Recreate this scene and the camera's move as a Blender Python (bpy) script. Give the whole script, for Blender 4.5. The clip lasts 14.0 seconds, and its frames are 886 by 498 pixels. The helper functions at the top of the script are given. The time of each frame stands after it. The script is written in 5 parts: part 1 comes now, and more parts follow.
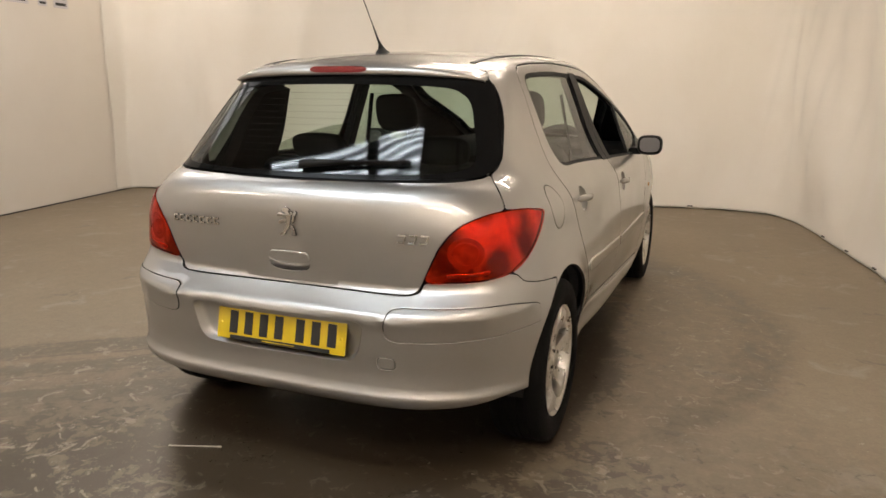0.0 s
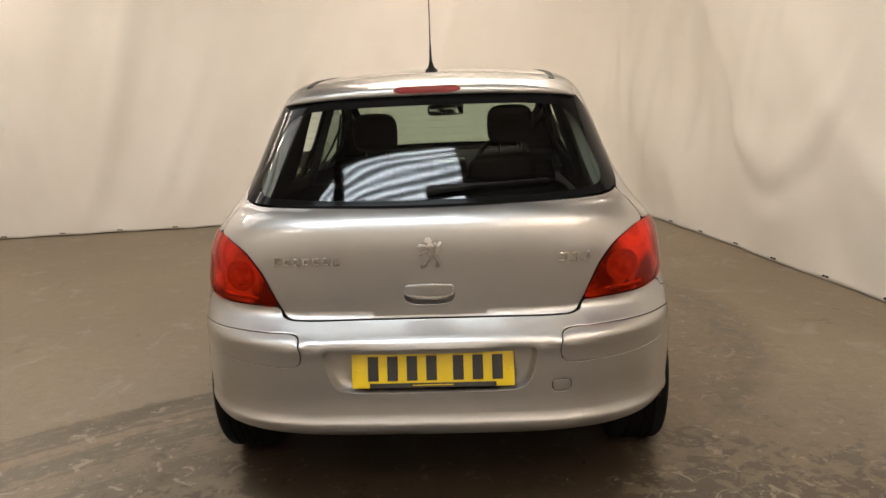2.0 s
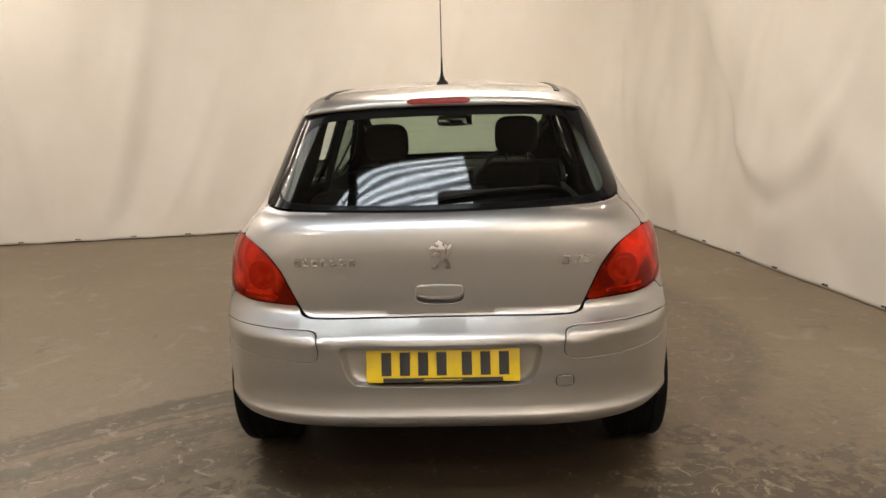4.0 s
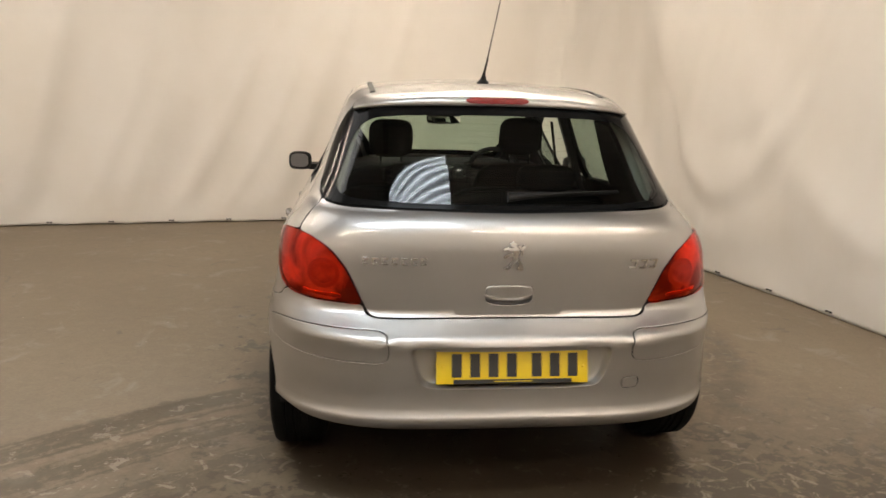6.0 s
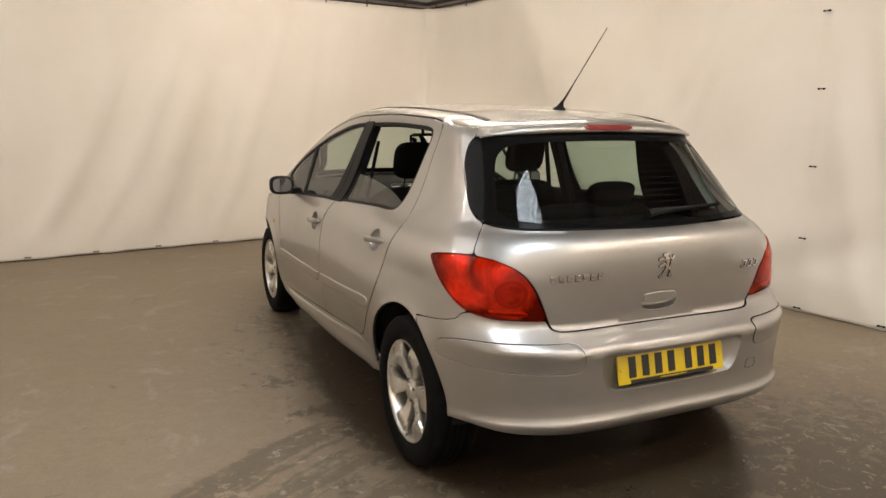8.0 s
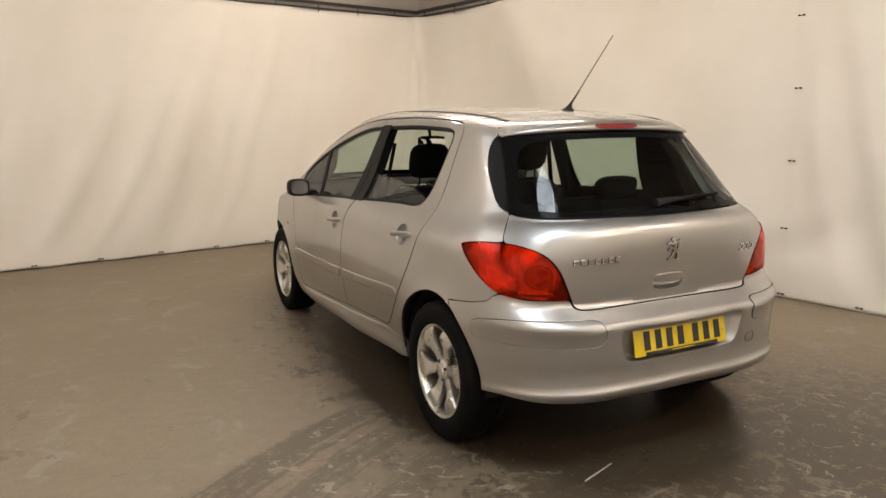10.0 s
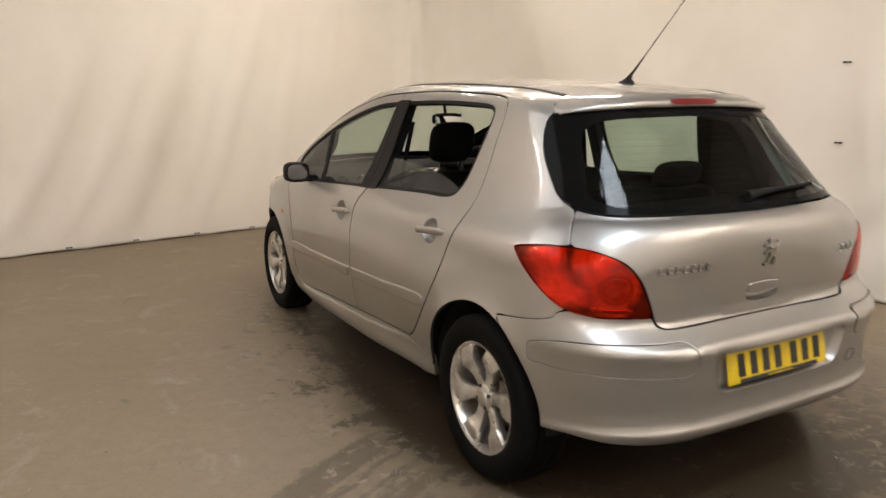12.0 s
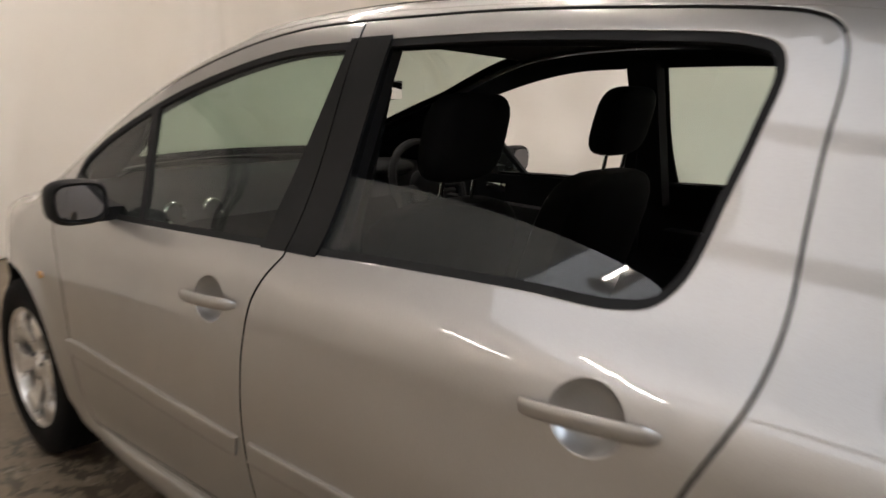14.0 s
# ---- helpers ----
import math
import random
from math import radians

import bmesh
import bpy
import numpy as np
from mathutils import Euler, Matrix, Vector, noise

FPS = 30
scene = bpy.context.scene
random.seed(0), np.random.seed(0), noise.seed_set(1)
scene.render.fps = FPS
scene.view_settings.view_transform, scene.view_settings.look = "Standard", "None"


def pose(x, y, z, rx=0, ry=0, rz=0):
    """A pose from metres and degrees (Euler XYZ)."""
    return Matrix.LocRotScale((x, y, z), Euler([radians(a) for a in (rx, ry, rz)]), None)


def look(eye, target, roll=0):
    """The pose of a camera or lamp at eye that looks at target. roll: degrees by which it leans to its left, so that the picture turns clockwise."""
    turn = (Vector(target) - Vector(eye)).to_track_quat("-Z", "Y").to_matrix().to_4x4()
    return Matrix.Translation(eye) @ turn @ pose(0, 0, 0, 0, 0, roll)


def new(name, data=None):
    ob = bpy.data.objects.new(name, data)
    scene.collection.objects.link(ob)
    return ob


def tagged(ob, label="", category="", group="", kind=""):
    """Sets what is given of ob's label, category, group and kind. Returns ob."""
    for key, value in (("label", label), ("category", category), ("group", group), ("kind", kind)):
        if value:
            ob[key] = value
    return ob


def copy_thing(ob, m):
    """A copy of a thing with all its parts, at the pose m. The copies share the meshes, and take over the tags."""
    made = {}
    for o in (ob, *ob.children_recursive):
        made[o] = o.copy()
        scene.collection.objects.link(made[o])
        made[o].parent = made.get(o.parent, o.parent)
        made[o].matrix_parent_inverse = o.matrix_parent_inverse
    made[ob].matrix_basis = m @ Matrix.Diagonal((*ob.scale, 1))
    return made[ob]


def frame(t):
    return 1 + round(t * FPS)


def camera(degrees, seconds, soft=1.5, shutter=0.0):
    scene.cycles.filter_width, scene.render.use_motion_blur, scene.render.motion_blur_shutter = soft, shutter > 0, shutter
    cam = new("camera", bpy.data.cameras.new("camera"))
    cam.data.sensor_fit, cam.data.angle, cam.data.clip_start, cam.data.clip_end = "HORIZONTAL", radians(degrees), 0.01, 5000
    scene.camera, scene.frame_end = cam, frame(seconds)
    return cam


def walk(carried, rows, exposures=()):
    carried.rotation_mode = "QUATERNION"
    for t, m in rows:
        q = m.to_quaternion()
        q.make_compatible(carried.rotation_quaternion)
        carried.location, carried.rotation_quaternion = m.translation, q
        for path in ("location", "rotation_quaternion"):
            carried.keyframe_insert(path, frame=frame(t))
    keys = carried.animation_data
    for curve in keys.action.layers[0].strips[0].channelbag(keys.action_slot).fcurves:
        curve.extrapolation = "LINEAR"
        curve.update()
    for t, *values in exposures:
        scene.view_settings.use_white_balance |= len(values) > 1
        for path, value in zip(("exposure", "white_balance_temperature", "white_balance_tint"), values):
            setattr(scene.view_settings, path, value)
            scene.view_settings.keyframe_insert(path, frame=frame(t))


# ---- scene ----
cam = camera(62.7, 14.0, shutter=0.4)
PATH = [
    (0, (1.421, -1.969, 1.352), (0.68, -0.165, 0.909), 0.1),
    (0.5, (0.998, -1.987, 1.364), (0.459, -0.117, 0.906), 0.6),
    (1, (0.603, -2.004, 1.371), (0.258, -0.092, 0.898), 0.5),
    (1.5, (0.312, -2.059, 1.377), (0.119, -0.122, 0.919), -0.1),
    (2, (0.146, -2.174, 1.388), (0.059, -0.22, 0.97), -2.3),
    (2.5, (0.137, -2.259, 1.396), (0.047, -0.303, 0.985), -1.6),
    (3, (0.157, -2.286, 1.386), (0.043, -0.328, 0.995), -2.2),
    (5.5, (-0.148, -2.338, 1.4), (-0.091, -0.377, 1.011), 0.5),
    (6, (-0.496, -2.273, 1.403), (-0.284, -0.325, 1.002), 1.4),
    (6.5, (-0.832, -2.186, 1.4), (-0.519, -0.266, 0.939), 1.5),
    (7, (-1.258, -2.106, 1.423), (-0.709, -0.238, 0.967), 1.8),
    (7.5, (-1.589, -1.986, 1.44), (-0.875, -0.159, 1.05), 1.6),
    (8, (-1.939, -2.018, 1.456), (-1.099, -0.241, 1.088), 0.7),
    (8.5, (-2.137, -2.134, 1.443), (-1.256, -0.372, 1.095), 0.2),
    (11, (-2.27, -2.171, 1.438), (-1.349, -0.433, 1.072), -0.7),
    (11.5, (-2.235, -1.981, 1.407), (-1.289, -0.261, 1.025), -0.4),
    (12, (-2.206, -1.529, 1.422), (-1.255, 0.182, 1.012), -0.0),
    (12.5, (-2.086, -1.031, 1.407), (-1.101, 0.654, 0.968), 0.3),
    (13, (-1.977, -0.468, 1.414), (-0.91, 1.159, 0.952), -0.4),
    (13.5, (-1.795, 0.061, 1.363), (-0.608, 1.606, 0.911), -0.66),
    (14, (-1.620, 0.595, 1.320), (-0.189, 1.918, 0.871), 1.35),
]
EXPOSURES = ((0.0, 0.0, 6500, 10), (11.0, 0.0, 6450, 10), (12.6, 0.0, 6300, 11), (13.2, -0.10, 6200, 11), (14.0, -0.10, 5950, 11))
walk(cam, [(t, look(eye, target, roll)) for t, eye, target, roll in PATH], EXPOSURES)

# ---- light: a closed hall, tube lamps, some added as fill, and a band of daylight in the roof ----
world = bpy.data.worlds.new("world")
scene.world = world
world.use_nodes = True
wn = world.node_tree.nodes
sky = wn.new("ShaderNodeTexSky")
sky.sky_type, sky.sun_disc, sky.sun_elevation, sky.sun_rotation = "NISHITA", False, radians(35), radians(140)
world.node_tree.links.new(sky.outputs[0], wn["Background"].inputs[0])
wn["Background"].inputs[1].default_value = 0.08
TUBE_GLOW, DAY_GLOW = 143.0, 10.0
TUBE_COLOUR, DAY_COLOUR = (1.0, 0.845, 0.70), (0.85, 0.93, 1.0)

# ---- materials ----
def material(name, colour=(0.5, 0.5, 0.5), rough=0.5, metal=0.0, coat=0.0):
    m = bpy.data.materials.new(name)
    m.use_nodes = True
    b = m.node_tree.nodes["Principled BSDF"]
    b.inputs["Base Color"].default_value = (*colour, 1)
    b.inputs["Roughness"].default_value = rough
    b.inputs["Metallic"].default_value = metal
    b.inputs["Coat Weight"].default_value = coat
    b.inputs["Coat Roughness"].default_value = 0.04
    return m


def add(m, kind, **values):
    n = m.node_tree.nodes.new(kind)
    for k, v in values.items():
        n.inputs[k.replace("_", " ")].default_value = v
    return n


def wire(m, a, b):
    m.node_tree.links.new(a, b)


def shader(m):
    return m.node_tree.nodes["Principled BSDF"]


def texture_place(m, which="Object"):
    return add(m, "ShaderNodeTexCoord").outputs[which]


def noise_of(m, scale, detail=4, rough=0.55, place=None, distort=0.0):
    n = add(m, "ShaderNodeTexNoise", Scale=scale, Detail=detail, Roughness=rough, Distortion=distort)
    wire(m, place if place is not None else texture_place(m), n.inputs["Vector"])
    return n.outputs["Fac"]


def span(m, value, a, b, c=0.0, d=1.0):
    n = add(m, "ShaderNodeMapRange")
    for i, v in zip(("From Min", "From Max", "To Min", "To Max"), (a, b, c, d)):
        n.inputs[i].default_value = v
    wire(m, value, n.inputs["Value"])
    return n.outputs["Result"]


def sums(m, op, a, b, clamp=False):
    n = m.node_tree.nodes.new("ShaderNodeMath")
    n.operation, n.use_clamp = op, clamp
    for i, v in enumerate((a, b)):
        if isinstance(v, (int, float)):
            n.inputs[i].default_value = v
        else:
            wire(m, v, n.inputs[i])
    return n.outputs[0]


def blend(m, fac, a, b, mode="MIX"):
    n = m.node_tree.nodes.new("ShaderNodeMix")
    n.data_type, n.blend_type = "RGBA", mode
    for sock, v in ((n.inputs[0], fac), (n.inputs[6], a), (n.inputs[7], b)):
        if isinstance(v, tuple):
            sock.default_value = (*v, 1)
        elif isinstance(v, (int, float)):
            sock.default_value = v
        else:
            wire(m, v, sock)
    return n.outputs[2]


def bump(m, height, strength, distance=0.01):
    n = add(m, "ShaderNodeBump", Strength=strength, Distance=distance)
    wire(m, height, n.inputs["Height"])
    wire(m, n.outputs[0], shader(m).inputs["Normal"])


def worn(m, scale, low, high, rough_low, rough_high, fine=60.0, relief=0.1, dist=0.002):
    """Colour between low and high in broad patches, grain on the gloss and the relief."""
    broad = noise_of(m, scale, 5)
    wire(m, blend(m, span(m, broad, 0.3, 0.7), low, high), shader(m).inputs["Base Color"])
    grain = noise_of(m, fine, 3)
    wire(m, span(m, sums(m, "ADD", grain, broad), 0.6, 1.4, rough_low, rough_high), shader(m).inputs["Roughness"])
    bump(m, grain, relief, dist)
    return m


paint = material("silver_paint", (0.45, 0.45, 0.445), 0.5, 1.0, 1.0)
shader(paint).inputs["Coat IOR"].default_value = 1.72
dust = noise_of(paint, 2.2, 5)
flake = noise_of(paint, 700, 2)
silver = blend(paint, span(paint, dust, 0.35, 0.75), (0.445, 0.430, 0.405), (0.400, 0.385, 0.358))
wire(paint, blend(paint, span(paint, flake, 0.35, 0.65, 0, 0.30), silver, (0.56, 0.555, 0.54)), shader(paint).inputs["Base Color"])
wire(paint, span(paint, dust, 0.3, 0.7, 0.45, 0.51), shader(paint).inputs["Roughness"])
wire(paint, span(paint, noise_of(paint, 7, 4), 0.3, 0.8, 0.012, 0.045), shader(paint).inputs["Coat Roughness"])

plastic_black = worn(material("black_plastic", (0.02, 0.02, 0.02), 0.5), 8, (0.009, 0.009, 0.009), (0.016, 0.0155, 0.015), 0.38, 0.55, 300, 0.12)
gloss_black = material("gloss_black", (0.006, 0.006, 0.006), 0.10)
shader(gloss_black).inputs["Specular IOR Level"].default_value = 0.07
rubber = worn(material("tyre_rubber"), 9, (0.003, 0.003, 0.003), (0.007, 0.0065, 0.006), 0.65, 0.85, 120, 0.25)
for dull in (plastic_black, rubber):
    shader(dull).inputs["Specular IOR Level"].default_value = 0.10
underside = worn(material("underbody"), 5, (0.004, 0.004, 0.004), (0.009, 0.008, 0.007), 0.8, 0.95, 60, 0.3)
heater_brown = material("heater_wire", (0.03, 0.022, 0.015), 0.6)
seal_black = material("seal_rubber", (0.008, 0.008, 0.008), 0.6)
shader(seal_black).inputs["Specular IOR Level"].default_value = 0.2
# near black on turned-in edges: shade of the panel gaps put into the colour
gap_dark = material("painted_gap_shade", (0.012, 0.011, 0.010), 0.8)
cabin_dark = worn(material("cabin_plastic"), 6, (0.006, 0.006, 0.0064), (0.011, 0.011, 0.0115), 0.55, 0.7, 250, 0.15)
cabin_grey = worn(material("cabin_grey"), 6, (0.17, 0.17, 0.14), (0.22, 0.22, 0.19), 0.6, 0.75, 250, 0.1)
seat_cloth = worn(material("seat_cloth"), 12, (0.0032, 0.0032, 0.0035), (0.0065, 0.0065, 0.007), 0.85, 0.95, 500, 0.4)
for dull in (seat_cloth, cabin_dark):
    shader(dull).inputs["Specular IOR Level"].default_value = 0.12
alloy = material("alloy", (0.62, 0.62, 0.60), 0.32, 0.85)
wire(alloy, blend(alloy, span(alloy, noise_of(alloy, 14, 5), 0.4, 0.75), (0.80, 0.785, 0.75), (0.52, 0.475, 0.41)), shader(alloy).inputs["Base Color"])
wire(alloy, span(alloy, noise_of(alloy, 30, 4), 0.3, 0.7, 0.24, 0.45), shader(alloy).inputs["Roughness"])
iron = worn(material("brake_iron", metal=0.6), 20, (0.10, 0.09, 0.08), (0.20, 0.15, 0.11), 0.5, 0.7)
chrome = material("chrome", (0.80, 0.80, 0.79), 0.08, 1.0)
lamp_inside = material("lamp_reflector", (0.9, 0.86, 0.84), 0.30, 0.65)
wire(lamp_inside, blend(lamp_inside, span(lamp_inside, noise_of(lamp_inside, 6, 4, 0.5, None, 0.6), 0.40, 0.62), (0.92, 0.84, 0.78), (0.15, 0.11, 0.10)), shader(lamp_inside).inputs["Base Color"])
bump(lamp_inside, noise_of(lamp_inside, 16, 3), 0.9, 0.012)
lamp_bowl = worn(material("lamp_bowl", metal=0.4), 30, (0.22, 0.18, 0.16), (0.50, 0.42, 0.38), 0.3, 0.45, 90, 0.5)
lamp_ring = material("lamp_ring", (0.34, 0.27, 0.24), 0.45, 0.3)
stop_red = material("stop_lens", (0.20, 0.012, 0.014), 0.12, 0, 0.6)
repeater_lens = material("amber_lens", (0.55, 0.30, 0.10), 0.15, 0, 0.6)
plate_yellow = worn(material("plate_yellow"), 16, (0.62, 0.45, 0.012), (0.70, 0.51, 0.018), 0.25, 0.4, 400, 0.03)
plate_ink = material("plate_ink", (0.02, 0.02, 0.02), 0.4)
strip_plastic = worn(material("strip_plastic"), 30, (0.40, 0.36, 0.30), (0.52, 0.48, 0.41), 0.5, 0.6)


def pane_material(name, tint, gloss_rough=0.02, extra=0.0, film=0.0):
    """A thin pane: straight-through tint under a Fresnel gloss, with a thin film of dust."""
    m = bpy.data.materials.new(name)
    m.use_nodes = True
    nodes = m.node_tree.nodes
    nodes.remove(nodes["Principled BSDF"])
    clear, shine, mix = add(m, "ShaderNodeBsdfTransparent", Color=(*tint, 1)), add(m, "ShaderNodeBsdfGlossy", Roughness=gloss_rough), add(m, "ShaderNodeMixShader")
    facing = add(m, "ShaderNodeLayerWeight", Blend=0.5).outputs["Facing"]
    wire(m, sums(m, "ADD", sums(m, "MULTIPLY", sums(m, "POWER", facing, 5.0), 0.9), 0.055 + extra, True), mix.inputs[0])
    dusty, film_mix = add(m, "ShaderNodeBsdfDiffuse", Color=(0.55, 0.55, 0.52, 1)), add(m, "ShaderNodeMixShader")
    wire(m, span(m, noise_of(m, 6, 4), 0.25, 0.75, film * 0.6, film * 1.4), film_mix.inputs[0])
    wire(m, clear.outputs[0], film_mix.inputs[1])
    wire(m, dusty.outputs[0], film_mix.inputs[2])
    wire(m, film_mix.outputs[0], mix.inputs[1])
    wire(m, shine.outputs[0], mix.inputs[2])
    wire(m, mix.outputs[0], nodes["Material Output"].inputs["Surface"])
    return m


glass_green = pane_material("tinted_glass", (0.69, 0.79, 0.72), film=0.03)
glass_dusty = pane_material("dusty_glass", (0.66, 0.73, 0.64), film=0.075)
glass_rear = pane_material("rear_glass", (0.63, 0.73, 0.67), 0.015, 0.005)
lens_red = pane_material("red_lens", (0.97, 0.150, 0.025), 0.03, -0.025)
inner_mirror = material("inner_mirror", (0.80, 0.81, 0.80), 0.03, 1.0)
mirror_glass = material("mirror_glass", (0.20, 0.20, 0.21), 0.02, 1.0)


def glowing(name, colour, strength):
    m = bpy.data.materials.new(name)
    m.use_nodes = True
    e = add(m, "ShaderNodeEmission", Color=(*colour, 1), Strength=strength)
    wire(m, e.outputs[0], m.node_tree.nodes["Material Output"].inputs["Surface"])
    return m


tube_light = glowing("tube_light", TUBE_COLOUR, TUBE_GLOW)
lamp_white = material("lamp_housing", (0.75, 0.75, 0.73), 0.4)

cloth = material("backdrop_cloth", (0.78, 0.74, 0.67), 0.75)
stain = noise_of(cloth, 0.9, 6)
wire(cloth, blend(cloth, span(cloth, stain, 0.35, 0.75), (0.86, 0.83, 0.77), (0.80, 0.76, 0.685)), shader(cloth).inputs["Base Color"])
bump(cloth, noise_of(cloth, 14, 5, 0.6), 0.18, 0.01)
shader(cloth).inputs["Sheen Weight"].default_value = 0.15

wall_paint = worn(material("wall_paint"), 0.8, (0.74, 0.69, 0.62), (0.80, 0.755, 0.69), 0.6, 0.75, 40, 0.05)
roof_sheet = worn(material("roof_sheet"), 1.2, (0.15, 0.14, 0.13), (0.21, 0.20, 0.185), 0.5, 0.7, 30, 0.05)
dark_steel = worn(material("dark_steel", metal=0.3), 6, (0.035, 0.032, 0.03), (0.06, 0.055, 0.05), 0.45, 0.6)
paper = material("paper", (0.62, 0.60, 0.62), 0.7)
def skylight_material(name, glow, ribbed=1.0, colour=DAY_COLOUR):
    """Translucent roof sheet: daylight in ribs, broken up by dirt."""
    m = glowing(name, colour, glow)
    stretch = add(m, "ShaderNodeMapping", Scale=(0.5, 16.0, 1.0))
    wire(m, texture_place(m), stretch.inputs["Vector"])
    dirt = noise_of(m, 1.0, 10, 0.78, stretch.outputs[0])
    xyz = add(m, "ShaderNodeSeparateXYZ")
    wire(m, texture_place(m), xyz.inputs[0])
    rib = sums(m, "SINE", sums(m, "MULTIPLY", xyz.outputs[1], 2 * math.pi / 0.076), 0)
    rib = sums(m, "ADD", sums(m, "MULTIPLY", rib, ribbed), sums(m, "MULTIPLY", sums(m, "SUBTRACT", dirt, 0.5), 3.4))
    emit = next(n for n in m.node_tree.nodes if n.type == "EMISSION")
    wire(m, span(m, rib, -0.95, 0.95, glow * 0.14, glow * 1.5), emit.inputs["Strength"])
    return m


skylight_mat = skylight_material("skylight_sheet", DAY_GLOW)
skylight_dull = skylight_material("dirty_skylight_sheet", DAY_GLOW * 0.25, 0.15, (0.98, 0.95, 0.92))

# concrete: pale and dry, with a damp, tyre-marked patch where cars are driven in and turned, and shade painted in under
# the car
concrete = material("concrete", (0.25, 0.22, 0.18), 0.5)
m = concrete
where = texture_place(m)
xyz = add(m, "ShaderNodeSeparateXYZ")
wire(m, where, xyz.inputs[0])
X, Y = xyz.outputs[0], xyz.outputs[1]
wob = noise_of(m, 1.6, 6, 0.6, where)
fine = noise_of(m, 9, 8, 0.68, where)
grit = noise_of(m, 70, 4, 0.6, where)
broad = noise_of(m, 0.55, 4, 0.5, where)


def disc(cx, cy, rx, ry, soft, ragged):
    """1 inside an ellipse on the floor with a ragged edge, 0 outside."""
    a = sums(m, "DIVIDE", sums(m, "SUBTRACT", X, cx), rx)
    b = sums(m, "DIVIDE", sums(m, "SUBTRACT", Y, cy), ry)
    r = sums(m, "SQRT", sums(m, "ADD", sums(m, "MULTIPLY", a, a), sums(m, "MULTIPLY", b, b)), 0)
    r = sums(m, "ADD", r, sums(m, "MULTIPLY", sums(m, "SUBTRACT", wob, 0.5), ragged))
    return span(m, r, 1 - soft, 1 + soft, 1, 0)


polar_x, polar_y = sums(m, "SUBTRACT", X, 1.0), sums(m, "SUBTRACT", Y, -3.0)
R0 = sums(m, "SQRT", sums(m, "ADD", sums(m, "MULTIPLY", polar_x, polar_x), sums(m, "MULTIPLY", polar_y, polar_y)), 0)
Rs = sums(m, "ADD", R0, sums(m, "MULTIPLY", sums(m, "SUBTRACT", fine, 0.5), 0.06))
across = add(m, "ShaderNodeCombineXYZ")
wire(m, sums(m, "MULTIPLY", Rs, 22.0), across.inputs[0])
wire(m, sums(m, "MULTIPLY", sums(m, "ARCTAN2", polar_y, polar_x), 5.0), across.inputs[1])
streak_noise = add(m, "ShaderNodeTexNoise", Scale=1.0, Detail=7.0, Roughness=0.72)
wire(m, across.outputs[0], streak_noise.inputs["Vector"])


def stripe(r, half):
    return span(m, sums(m, "ABSOLUTE", sums(m, "SUBTRACT", Rs, r), 0), half * 0.55, half, 1, 0)


used = sums(m, "MULTIPLY", span(m, Rs, 4.64, 4.68, 1, 0), span(m, X, 0.1, 1.0, 1, 0))
used = sums(m, "MULTIPLY", used, span(m, Y, -2.2, -0.6, 0.25, 1))
band = sums(m, "MULTIPLY", sums(m, "MAXIMUM", stripe(4.54, 0.17), sums(m, "MAXIMUM", stripe(4.26, 0.11), stripe(3.92, 0.13))), used)
pale = sums(m, "MULTIPLY", sums(m, "MAXIMUM", stripe(4.40, 0.035), stripe(4.10, 0.05)), used)
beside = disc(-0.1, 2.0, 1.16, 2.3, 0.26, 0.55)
# stained floor, stretched back out of view to dim what the bumper mirrors
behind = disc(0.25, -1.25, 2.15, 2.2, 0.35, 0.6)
# damp under the car, deepened by its shade painted into the colour
wet_shade = disc(-0.03, 1.38, 1.02, 1.84, 0.14, 0.38)
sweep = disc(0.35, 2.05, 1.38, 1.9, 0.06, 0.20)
right_marks = sums(m, "SUBTRACT", sweep, disc(0.22, 2.0, 1.20, 1.72, 0.05, 0.25), True)
flecks_big = noise_of(m, 3.6, 10, 0.66, where, 0.9)
flecks_small = noise_of(m, 15, 7, 0.68, where, 0.7)
speck = sums(m, "ADD", sums(m, "MULTIPLY", flecks_big, 0.52), sums(m, "MULTIPLY", flecks_small, 0.48))


def worn_through(density, low=0.42, high=0.56, reach=3.2):
    """A crisp, broken-up stain that covers as much of the floor as its density says."""
    return span(m, sums(m, "ADD", density, sums(m, "MULTIPLY", sums(m, "SUBTRACT", speck, 0.5), reach)), low, high)


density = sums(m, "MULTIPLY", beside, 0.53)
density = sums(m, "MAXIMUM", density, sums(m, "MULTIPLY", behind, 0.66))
density = sums(m, "MAXIMUM", density, sums(m, "MULTIPLY", wet_shade, 0.86))
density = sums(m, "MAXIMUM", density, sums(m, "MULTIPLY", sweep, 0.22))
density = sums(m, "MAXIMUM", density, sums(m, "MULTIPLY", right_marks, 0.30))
damp = sums(m, "MAXIMUM", sums(m, "MULTIPLY", beside, 0.16), sums(m, "MAXIMUM", sums(m, "MULTIPLY", behind, 0.68), sums(m, "MAXIMUM", sums(m, "MULTIPLY", sweep, 0.30), sums(m, "MULTIPLY", wet_shade, 0.78))))
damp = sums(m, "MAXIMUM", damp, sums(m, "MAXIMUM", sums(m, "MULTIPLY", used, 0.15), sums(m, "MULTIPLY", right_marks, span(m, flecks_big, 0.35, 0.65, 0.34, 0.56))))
rubbed = sums(m, "ADD", sums(m, "MULTIPLY", streak_noise.outputs["Fac"], 0.66), sums(m, "ADD", sums(m, "MULTIPLY", flecks_small, 0.34), sums(m, "MULTIPLY", band, 0.085)))
